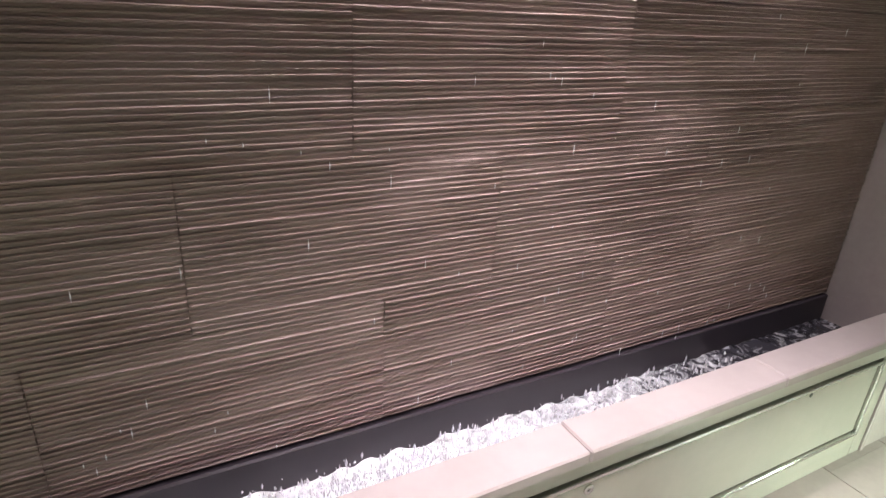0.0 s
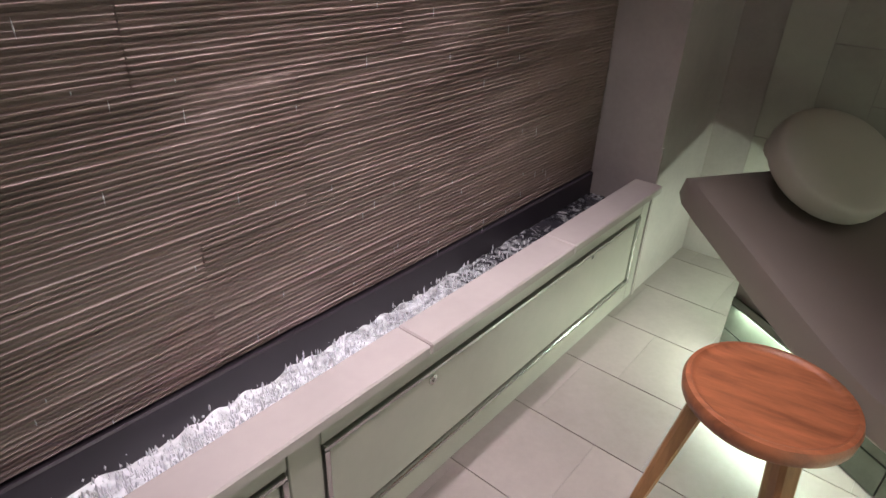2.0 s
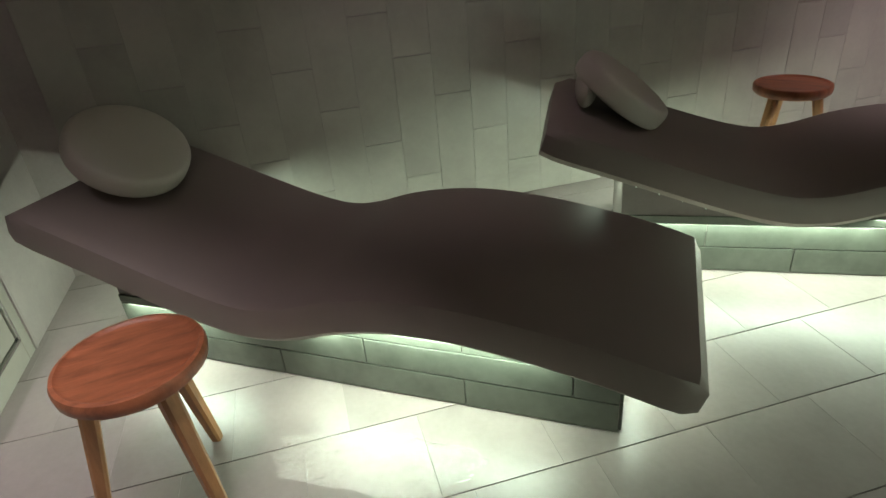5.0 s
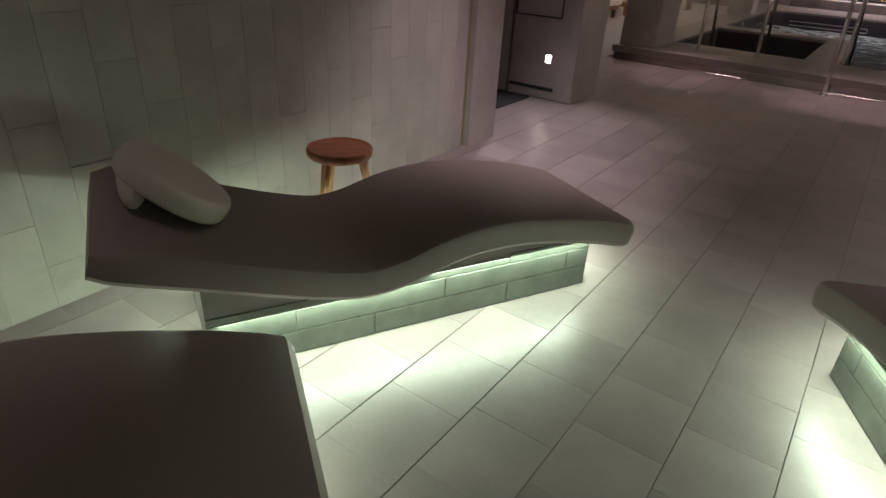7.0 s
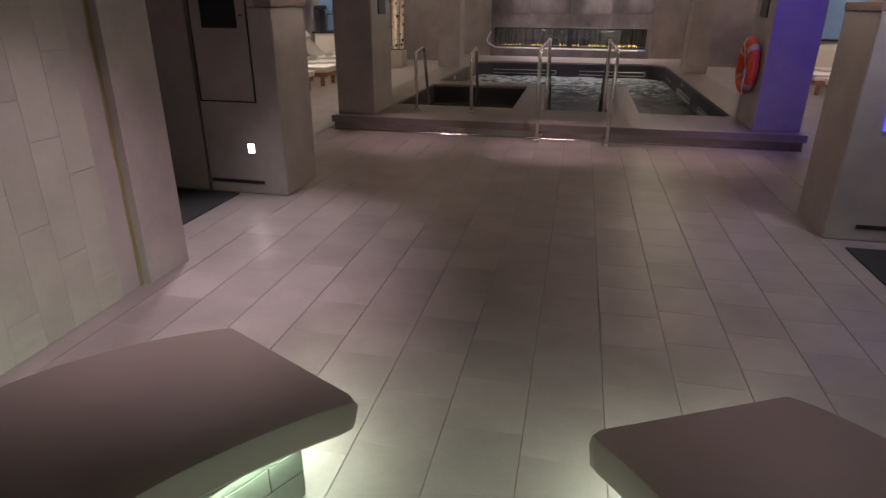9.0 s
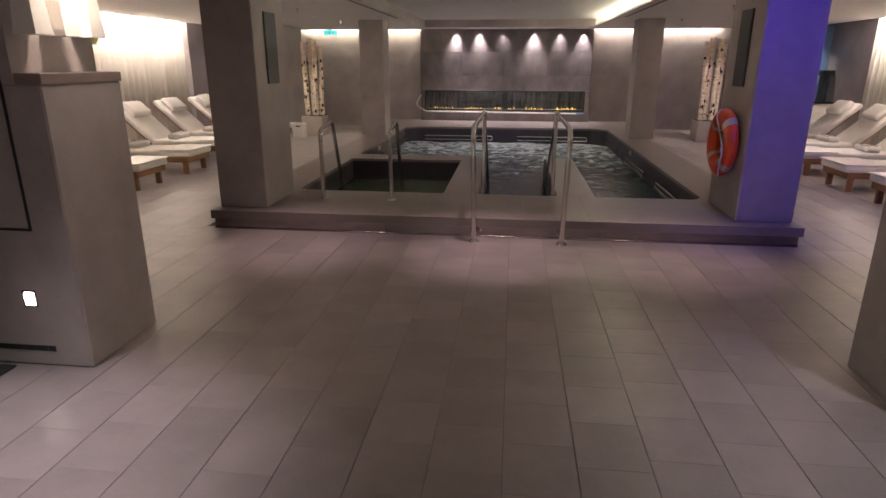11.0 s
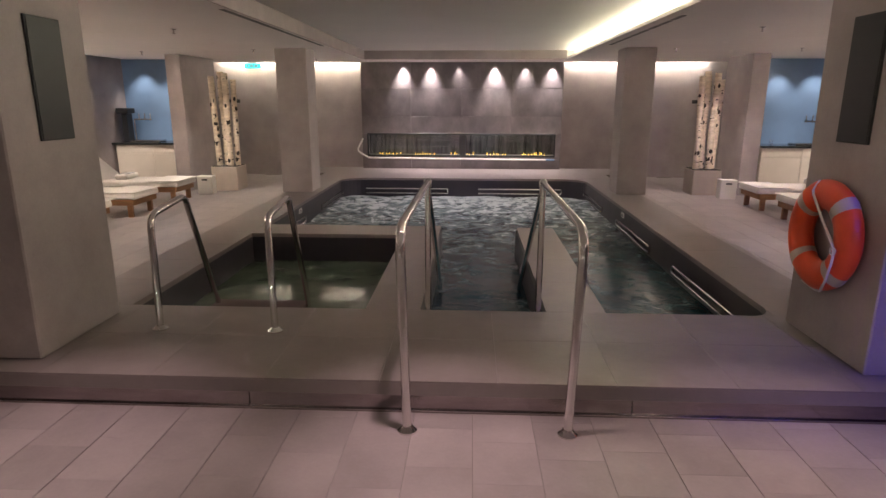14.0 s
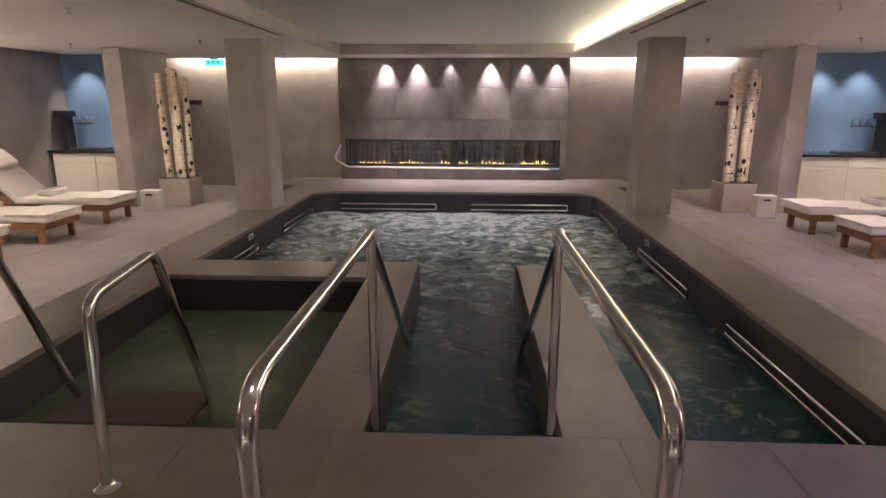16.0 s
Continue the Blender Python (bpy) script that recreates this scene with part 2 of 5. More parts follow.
def water(name, deep, foam, amount, scale, y0=100.0, y1=101.0, axis=1):
    """Clear moving water: glossy rippled surface over a deep tint, with foam where the jets break it."""
    m = bpy.data.materials.new(name)
    m.use_nodes = True
    t, ln = m.node_tree.nodes, m.node_tree.links
    b = t["Principled BSDF"]
    co = t.new("ShaderNodeTexCoord")
    warp = t.new("ShaderNodeTexNoise")
    warp.inputs["Scale"].default_value = scale * 0.6
    ln.new(co.outputs["Object"], warp.inputs[0])
    va = t.new("ShaderNodeVectorMath")
    va.operation = "MULTIPLY_ADD"
    va.inputs[1].default_value = (0.5, 0.5, 0.5)
    ln.new(warp.outputs[1], va.inputs[0])
    ln.new(co.outputs["Object"], va.inputs[2])
    n = t.new("ShaderNodeTexNoise")
    n.inputs["Scale"].default_value, n.inputs["Detail"].default_value, n.inputs["Roughness"].default_value = scale, 8, 0.62
    ln.new(va.outputs[0], n.inputs[0])
    ramp = t.new("ShaderNodeMapRange")
    ramp.inputs[1].default_value, ramp.inputs[2].default_value = 0.52 - amount, (1.02 if scale < 8 else 0.9) - amount * 0.5
    sep = t.new("ShaderNodeSeparateXYZ")
    ln.new(co.outputs["Object"], sep.inputs[0])
    jets = t.new("ShaderNodeMapRange")
    jets.inputs[1].default_value, jets.inputs[2].default_value, jets.inputs[3].default_value, jets.inputs[4].default_value = y0, y1, 0.0, 0.36
    ln.new(sep.outputs[axis], jets.inputs[0])
    more = t.new("ShaderNodeMath")
    more.operation = "ADD"
    ln.new(n.outputs[0], more.inputs[0])
    ln.new(jets.outputs[0], more.inputs[1])
    ln.new(more.outputs[0], ramp.inputs[0])
    mix = t.new("ShaderNodeMix")
    mix.data_type = "RGBA"
    mix.inputs[6].default_value, mix.inputs[7].default_value = (*deep, 1), (*foam, 1)
    ln.new(ramp.outputs[0], mix.inputs[0])
    ln.new(mix.outputs[2], b.inputs["Base Color"])
    b.inputs["IOR"].default_value = 1.33
    gloss = t.new("ShaderNodeMapRange")
    gloss.inputs[3].default_value, gloss.inputs[4].default_value = 0.06, 0.5
    ln.new(ramp.outputs[0], gloss.inputs[0])
    ln.new(gloss.outputs[0], b.inputs["Roughness"])
    bp = t.new("ShaderNodeBump")
    bp.inputs["Strength"].default_value, bp.inputs["Distance"].default_value = 0.2, 0.05 if scale < 8 else 0.008
    ln.new(n.outputs[0], bp.inputs["Height"])
    ln.new(bp.outputs[0], b.inputs["Normal"])
    return m


M_WATER = water("pool_water", (0.030, 0.068, 0.078), (0.55, 0.58, 0.58), -0.03, 5.5, 2.8, 8.4)
M_WATER2 = water("plunge_water", (0.092, 0.115, 0.085), (0.24, 0.26, 0.2), 0.02, 1.6)
M_TROUGH = water("trough_water", (0.03, 0.028, 0.035), (0.80, 0.80, 0.84), 0.0, 16.0, -1.35, -0.2, 0)

# ---- mesh helpers ----


def box(bm, x0, x1, y0, y1, z0, z1, bevel=0.0, seg=1):
    r = bmesh.ops.create_cube(bm, size=1, matrix=Matrix.LocRotScale(((x0 + x1) / 2, (y0 + y1) / 2, (z0 + z1) / 2), None, (abs(x1 - x0), abs(y1 - y0), abs(z1 - z0))))
    if bevel:
        edges = list({e for v in r["verts"] for e in v.link_edges})
        bmesh.ops.bevel(bm, geom=edges, offset=bevel, segments=seg, affect="EDGES", profile=0.5)
    return bm


def boxed(*a, **k):
    return box(bmesh.new(), *a, **k)


def lathe(bm, rings, at=(0, 0, 0), seg=24, cap=True):
    """A turned solid from (radius, height) rings."""
    rows = [[bm.verts.new((at[0] + r * math.cos(2 * math.pi * i / seg), at[1] + r * math.sin(2 * math.pi * i / seg), at[2] + z)) for i in range(seg)] for r, z in rings]
    for a, b in zip(rows, rows[1:]):
        for i in range(seg):
            bm.faces.new((a[i], a[(i + 1) % seg], b[(i + 1) % seg], b[i]))
    if cap:
        bm.faces.new(rows[0][::-1])
        bm.faces.new(rows[-1])
    return bm


def tube(bm, pts, r, seg=12, closed=False):
    """A round bar along a line of points."""
    pts = [Vector(p) for p in pts]
    n = len(pts)
    rows = []
    up = None
    for i, p in enumerate(pts):
        a = pts[i - 1] if (i or closed) else p
        b = pts[(i + 1) % n] if (i < n - 1 or closed) else p
        d = (b - a).normalized()
        if up is None:
            up = d.orthogonal().normalized()
        up = (up - d * up.dot(d)).normalized()
        side = d.cross(up)
        rows.append([bm.verts.new(p + r * (math.cos(2 * math.pi * k / seg) * up + math.sin(2 * math.pi * k / seg) * side)) for k in range(seg)])
    pairs = list(zip(rows, rows[1:])) + ([(rows[-1], rows[0])] if closed else [])
    for a, b in pairs:
        for k in range(seg):
            bm.faces.new((a[k], a[(k + 1) % seg], b[(k + 1) % seg], b[k]))
    if not closed:
        bm.faces.new(rows[0][::-1])
        bm.faces.new(rows[-1])
    return bm


def rounded(pts, r, n=6):
    """A line of points with its inner corners rounded by radius r."""
    pts = [Vector(p) for p in pts]
    out = [pts[0]]
    for a, b, c in zip(pts, pts[1:], pts[2:]):
        u, w = (a - b).normalized(), (c - b).normalized()
        ang = u.angle(w)
        d = min(r / math.tan(ang / 2), (a - b).length * 0.49, (c - b).length * 0.49)
        p0, p1 = b + u * d, b + w * d
        for i in range(n + 1):
            s = i / n
            out.append((1 - s) ** 2 * p0 + 2 * s * (1 - s) * b + s * s * p1)
    out.append(pts[-1])
    return out


def mesh_of(name, bm, material, smooth=False, mats=()):
    bmesh.ops.recalc_face_normals(bm, faces=bm.faces)
    me = bpy.data.meshes.new(name)
    bm.to_mesh(me)
    bm.free()
    me.materials.append(material)
    for m in mats:
        me.materials.append(m)
    if smooth:
        for p in me.polygons:
            p.use_smooth = True
        me.set_sharp_from_angle(angle=radians(40))
    return me


def part(name, bm, material, parent=None, label="", smooth=False, m=None):
    me = bm if isinstance(bm, bpy.types.Mesh) else mesh_of(name, bm, material, smooth)
    ob = new(name, me)
    if parent is not None:
        ob.parent = parent
    if m is not None:
        ob.matrix_basis = m
    if label:
        tagged(ob, label)
    return ob


def thing(name, label, category, m=None, group=""):
    ob = new(name)
    ob.empty_display_size = 0.1
    if m is not None:
        ob.matrix_basis = m
    return tagged(ob, label, category, group)


def structure(name, bm, material, label, category, smooth=False):
    return tagged(part(name, bm, material, smooth=smooth), label, category, kind="structure")


def joined(name, boxes, material, label, category):
    bm = bmesh.new()
    for b in boxes:
        box(bm, *b)
    return structure(name, bm, material, label, category)


def slab_mesh(name, w, d, h, material, bevel=0.003):
    """One tile: w along x, d along y, h up, its top at 0 and its middle at the origin."""
    return mesh_of(name, boxed(-w / 2, w / 2, -d / 2, d / 2, -h, 0, bevel=bevel), material)

# ---- large structure ----
WX = -2.245                         # wall behind the lounger heads
YP, YW, XN = -9.29, -9.53, -1.72    # niche front, water wall, niche side
PX0, PX1, PY0, PY1 = -2.42, 1.95, 1.07, 8.12   # pool opening
DX0, DX1, DY0 = -2.93, 2.49, 0.0              # deck outline
YB = 9.72                                       # fireplace wall
SX = -6.95                                      # curtain wall

joined("floor", [(-7.6, DX0 + 0.03, -10.4, 10.4, -0.3, -0.004), (DX1 - 0.03, 7.2, -10.4, 10.4, -0.3, -0.004), (DX0 + 0.03, DX1 - 0.03, -10.4, DY0 + 0.1, -0.3, -0.004),
                 (DX0 + 0.03, DX1 - 0.03, 9.6, 10.4, -0.3, -0.004)], M_GROUT, "dark grout bed under grey-beige stone floor tiles", "floor")

# lower ceiling with the raised field over the pool, and a slot for the cove at the back wall
joined("ceiling", [(-6.66, CX0, -10.4, 9.8, ZL, ZL + 0.3), (CX1 + 0.12, mx(-6.66), -10.4, 9.8, ZL, ZL + 0.3), (-7.6, -6.66, -10.4, 9.8, ZR + 0.05, ZR + 0.2), (mx(-6.66), 7.2, -10.4, 9.8, ZR + 0.05, ZR + 0.2), (CX0, CX1 + 0.12, -10.4, CY0, ZL, ZL + 0.3),
                   (CX0, CX1 + 0.12, CY1, 9.8, ZL, ZL + 0.3), (CX0, CX1 + 0.3, CY0, CY1, ZR, ZR + 0.13), (-7.6, 7.2, 9.8, 10.4, ZR + 0.05, ZR + 0.2),
                   (CX1, CX1 + 0.12, CY0, CY1, ZL, ZL + 0.04)], M_CEIL, "smooth off-white ceiling with a raised field over the pool", "ceiling")

# taupe bands added on two step faces, their darkness standing in for shade
joined("ceiling_trim", [(CX0, CX1, CY1 - 0.014, CY1 - 0.002, ZL - 0.002, ZR - 0.004), (CX0 + 0.002, CX0 + 0.014, CY0 + 0.01, CY1 - 0.0145, ZL - 0.002, ZR - 0.004)], M_PLASTER,
       "taupe band on the raised ceiling's step, darkening it as shade would", "trim")
joined("wall_west", [(WX - 0.3, WX - 0.004, YP, -4.49, 0, ZL), (WX - 0.3, WX + 0.035, -4.45, -4.10, 0, ZL), (WX - 0.3, WX - 0.03, -4.49, -4.45, 0, ZL)], M_PLASTER,
       "taupe stone-clad wall behind the loungers, with an end pilaster", "wall")
joined("wall_east", [(mx(WX), mx(WX) + 0.3, YP, -4.09, 0, ZL)], M_PLASTER, "taupe stone-clad wall facing the loungers", "wall")
joined("wall_niche", [(WX - 0.3, XN, -10.4, YP, 0, ZL), (mx(XN), mx(WX) + 0.3, -10.4, YP, 0, ZL), (XN, mx(XN), -10.4, YW - 0.03, 0, ZL)], M_PLASTER,
       "taupe stone wall with a deep niche for the water wall", "wall")
joined("wall_passage", [(-7.6, -3.35, -4.39, -4.09, 0, ZL), (-3.65, -3.35, -4.09, -2.4, 0, ZL), (-3.65, -2.93, -2.72, -2.2, 0, ZL),
                        (mx(-3.35), 7.2, -4.39, -4.09, 0, ZL), (mx(-3.35), mx(-3.65), -4.09, -2.4, 0, ZL), (-3.35, WX - 0.3, -4.39, -4.09, 0, ZL),
                        (mx(WX) + 0.3, mx(-3.35), -4.39, -4.09, 0, ZL), (mx(-2.93), mx(-3.65), -2.72, -2.2, 0, ZL)], M_PLASTER,
       "taupe plaster walls of the side passages", "wall")
joined("wall_back", [(-7.6, 7.2, 10.0, 10.4, 0, ZR + 0.1)], M_PLASTER, "grey-green plaster end wall of the pool hall", "wall")
joined("wall_side", [(-7.6, SX - 0.12, -4.39, 10.0, 0, ZR + 0.05), (mx(SX) + 0.12, 7.2, -4.39, 10.0, 0, ZR + 0.1)], M_PLASTER, "cream side walls behind the curtains", "wall")


def pier(name, x0, x1, y0, y1, label, top=ZL):
    ob = thing(name, label, "column")
    if y0 < 0:
        part("shaft", boxed(x0, x1, y0, y1, 0, 1.44, bevel=0.008), M_PLASTER, ob)
        part("lintel", boxed(x0, x1, y0, y1, 2.02, top, bevel=0.006), M_PLASTER, ob)
        a, b = (x0, x1 - 0.13) if x0 < 0 else (x0 + 0.13, x1)
        part("niche_back", boxed(a, b, y0, y1, 1.4405, 2.0195), M_PLASTER, ob)
    else:
        part("shaft", boxed(x0, x1, y0, y1, 0 if y0 > 7 else DECK, top, bevel=0.008), M_PLASTER, ob)
    return ob


pier_l = pier("pier", -2.90, -2.21, -2.735, -2.15, "taupe stone-clad pier with a black-framed panel beside the passage")
pier_r = pier("pier", 1.75, mx(-2.90), -2.80, -2.25, "taupe stone-clad pier lit blue beside the passage")
col_l = pier("column", -2.90, -2.42, 0.16, 0.92, "square taupe stone column on the pool deck with a black wall speaker")
col_r = pier("column", 1.97, 2.46, 0.18, 0.98, "square taupe stone column washed with blue light, lifebuoy on its side")
pier("column", -3.0, -2.53, 6.35, 6.85, "square taupe stone column on the pool deck")
pier("column", 2.12, 2.56, 6.35, 6.85, "square taupe stone column on the pool deck")
pier("column", -5.24, -4.98, 7.5, 8.85, "square taupe stone column beside the drinks counter")
pier("column", 4.42, 4.70, 7.5, 8.5, "square taupe stone column beside the drinks counter")

# ---- pool ----
deck_boxes = [(DX0, DX1, DY0, PY0), (DX0, PX0, PY0, YB + 0.02), (PX1, DX1, PY0, YB + 0.02), (PX0, PX1, PY1, YB + 0.02), (PX0, -0.41, 3.38, 3.86), (-0.79, -0.41, PY0, 3.38), (0.44, 0.84, PY0, 3.82), (-3.30, DX0 - 0.001, 8.9, 10.0), (DX1 + 0.001, 2.80, 8.9, 10.0), (DX0, -2.342, YB + 0.021, 10.0), (1.747, DX1, YB + 0.021, 10.0)]
bm = bmesh.new()
for i, (x0, x1, y0, y1) in enumerate(deck_boxes):
    lo = 0.096 if i == 0 else -0.4
    box(bm, x0, x1, y0, y1, lo, DECK - 0.01)
box(bm, DX0 + 0.04, DX1 - 0.04, DY0 + 0.031, PY0, 0.0, 0.096)
deck = structure("pool_deck", bm, M_DECK, "raised beige stone surround of the whirlpool", "pool deck")

skirt = thing("deck_skirting", "dull steel skirting under the deck edge", "skirting")
for x0, x1 in ((DX0 + 0.03, -1.22), (-1.215, 0.75), (0.755, DX1 - 0.03)):
    part("skirting_plate", boxed(x0, x1, DY0 + 0.012, DY0 + 0.030, 0.0, 0.095, bevel=0.002), M_SKIRT, skirt)
    part("skirting_lip", boxed(x0, x1, DY0 - 0.004, DY0 + 0.0115, 0.0, 0.012, bevel=0.002), M_SKIRT, skirt)


def round_rect(x0, x1, y0, y1, radii, n=8):
    """Outline of a rectangle, its corners (front left, front right, back right, back left) rounded."""
    out = []
    for (cx, cy, a0), r in zip(((x0, y0, 180), (x1, y0, 270), (x1, y1, 0), (x0, y1, 90)), radii):
        ox, oy = (r if cx == x0 else -r), (r if cy == y0 else -r)
        for i in range(n + 1):
            a = radians(a0 + 90 * i / n)
            out.append((cx + ox + r * math.cos(a), cy + oy + r * math.sin(a)))
    return out


def lining(bm, line, z0, z1, t=0.012, closed=True):
    n = len(line)
    low, high = [bm.verts.new((x, y, z0)) for x, y in line], [bm.verts.new((x, y, z1)) for x, y in line]
    for i in range(n if closed else n - 1):
        j = (i + 1) % n
        bm.faces.new((low[i], low[j], high[j], high[i]))
    return bm


def corner_fill(bm, cx, cy, sx, sy, r, z0, z1, n=8):
    """The stone between a square corner and its rounding."""
    arc = [(cx + sx * (r - r * math.cos(a)), cy + sy * (r - r * math.sin(a))) for a in (i * math.pi / 2 / n for i in range(n + 1))]
    pts = [(cx, cy)] + arc
    lo, hi = [bm.verts.new((x, y, z0)) for x, y in pts], [bm.verts.new((x, y, z1)) for x, y in pts]
    bm.faces.new(hi)
    bm.faces.new(lo[::-1])
    for i in range(len(pts)):
        j = (i + 1) % len(pts)
        bm.faces.new((lo[i], lo[j], hi[j], hi[i]))


bm = bmesh.new()
for cx, cy, sx, sy, r in ((PX1, PY0, -1, 1, 0.16), (PX1, PY1, -1, -1, 0.38), (PX0, PY1, 1, -1, 0.38)):
    corner_fill(bm, cx, cy, sx, sy, r, -0.4, DECK - 0.002)
structure("pool_deck_corner", bm, M_DECK, "rounded beige stone corners of the pool surround", "pool deck")

bm = bmesh.new()
g = 0.012
arc = [p for p in round_rect(PX0 + g, PX1 - g, PY0 + g, PY1 - g, (0.01, 0.16, 0.38, 0.38))]
main_line = [(PX0 + g, 3.86 + g), (-0.41 + 0.0, 3.86 + g), (-0.41 + g, 3.86), (-0.41 + g, PY0 + g), (0.44 - g, PY0 + g), (0.44 - g, 3.82 + g), (0.84 + g, 3.82 + g), (0.84 + g, PY0 + g)] + arc[9:]
lining(bm, main_line, -0.38, DECK - 0.035)
box(bm, PX0 + 0.002, PX1, PY0, PY1, -1.5, -1.45)
pool = structure("whirlpool_basin", bm, M_POOL, "dark tiled lining of the whirlpool", "pool")
bm = bmesh.new()
lining(bm, [(PX0 + g, PY0 + g), (-0.79 - g, PY0 + g), (-0.79 - g, 3.38 - g), (PX0 + g, 3.38 - g)], -0.38, DECK - 0.035)
structure("plunge_basin", bm, M_POOL, "dark tiled lining of the small plunge pool", "pool")


def surface(x0, x1, y0, y1, nx, ny, height):
    bm = bmesh.new()
    rows = [[bm.verts.new((x0 + (x1 - x0) * i / nx, y0 + (y1 - y0) * j / ny, height(x0 + (x1 - x0) * i / nx, y0 + (y1 - y0) * j / ny))) for i in range(nx + 1)] for j in range(ny + 1)]
    for j in range(ny):
        for i in range(nx):
            bm.faces.new((rows[j][i], rows[j][i + 1], rows[j + 1][i + 1], rows[j + 1][i]))
    return bm


def swell(x, y):
    rough = 0.35 + 0.65 * min(1, max(0, (y - 2.5) / 5))
    return -0.15 + rough * (0.022 * noise.noise((x * 2.2, y * 2.2, 0)) + 0.010 * noise.noise((x * 6, y * 6, 3)) + 0.004 * noise.noise((x * 14, y * 14, 7)))


ob = structure("pool_water", surface(PX0, PX1, PY0, PY1, 150, 240, lambda x, y: -0.24 if x < -0.6 and y < 3.6 else swell(x, y)), M_WATER, "churning teal whirlpool water with pale foam", "water", True)
ob = structure("plunge_water", surface(PX0, -0.79, PY0, 3.38, 60, 70, lambda x, y: -0.12 + 0.008 * noise.noise((x * 4, y * 4, 9))), M_WATER2, "green-tinted rippling plunge pool water", "water", True)

# ---- fireplace wall ----
fire_wall = tagged(part("wall_fireplace", boxed(-2.34, 1.745, YB + 0.03, 10.0, 0, ZL), M_STONE), "dark mottled stone wall around a long gas fireplace", "wall", kind="structure")
FX0, FX1, FZ0, FZ1 = -2.235, 1.63, 0.425, 0.89
# the hearth is cut through the wall
fire_wall.data.clear_geometry()
bm = bmesh.new()
for b in ((-2.34, 1.745, YB + 0.03, 10.0, 0, FZ0), (-2.34, 1.745, YB + 0.03, 10.0, FZ1, ZL), (-2.34, FX0, YB + 0.03, 10.0, FZ0, FZ1), (FX1, 1.745, YB + 0.03, 10.0, FZ0, FZ1)):
    box(bm, *b)
bm.to_mesh(fire_wall.data)
bm.free()
xs = [-2.34, -1.32, -0.30, 0.72, 1.745]
zs = [0.0, FZ0, FZ1, 1.24, 1.79, ZL - 0.004]
for i in range(4):
    for j in range(5):
        if j == 1:
            continue
        part("stone_slab", boxed(xs[i] + 0.003, xs[i + 1] - 0.003, YB, YB + 0.0295, zs[j] + 0.003, zs[j + 1] - 0.003, bevel=0.003), M_STONE, fire_wall)
for x0, x1 in ((-2.34, FX0), (FX1, 1.745)):
    part("stone_slab", boxed(x0 + 0.003, x1, YB, YB + 0.0295, FZ0, FZ1, bevel=0.003), M_STONE, fire_wall)

fire = thing("fireplace", "long glass-fronted gas fireplace with small flames, black metal frame", "fireplace")
part("firebox_back", boxed(FX0, FX1, 9.96, 9.98, FZ0, FZ1), M_FIREBACK, fire)
part("firebox_floor", boxed(FX0, FX1, YB + 0.04, 9.955, FZ0, FZ0 + 0.03), M_BLACK, fire)
for n_, b in (("frame_bar", (FX0, FX1, YB - 0.012, YB + 0.02, FZ0 - 0.005, FZ0 + 0.03)), ("frame_bar", (FX0, FX1, YB - 0.012, YB + 0.02, FZ1 - 0.03, FZ1 + 0.005)),
              ("frame_post", (FX0, FX0 + 0.03, YB - 0.012, YB + 0.02, FZ0 + 0.031, FZ1 - 0.031)), ("frame_post", (FX1 - 0.03, FX1, YB - 0.012, YB + 0.02, FZ0 + 0.031, FZ1 - 0.031)),
              ("frame_post", (-0.33, -0.20, YB - 0.012, YB + 0.02, FZ0 + 0.031, FZ1 - 0.031))):
    part(n_, boxed(*b, bevel=0.003), M_BLACK, fire)
for x0, x1 in ((FX0 + 0.031, -0.331), (-0.199, FX1 - 0.031)):
    p_ = part("glass_pane", boxed(x0, x1, YB + 0.004, YB + 0.010, FZ0 + 0.031, FZ1 - 0.031), M_GLASS, fire, "clear reflecting glass pane")
    p_.visible_shadow = False
rng = random.Random(4)


def flame(h, w):
    bm = bmesh.new()
    lathe(bm, [(w * 0.35, 0), (w * 0.5, h * 0.2), (w * 0.42, h * 0.45), (w * 0.2, h * 0.75), (w * 0.03, h)], seg=7)
    return mesh_of("flame", bm, M_FLAME, True)


flames = [flame(0.03, 0.014), flame(0.055, 0.014), flame(0.018, 0.022)]
for c0, c1 in ((-2.0, -1.55), (-1.25, -0.8), (-0.5, -0.36), (-0.17, -0.02), (0.25, 0.65), (0.98, 1.5)):
    x = c0
    while x < c1:
        part("flame", flames[rng.randrange(3)], M_FLAME, fire, m=pose(x, YB + 0.12 + 0.05 * rng.random(), FZ0 + 0.03, 0, 0, rng.random() * 90))
        x += 0.03 + 0.06 * rng.random()
# ---- water wall ----
RIB = 27
CH, CW = 0.272, 0.57


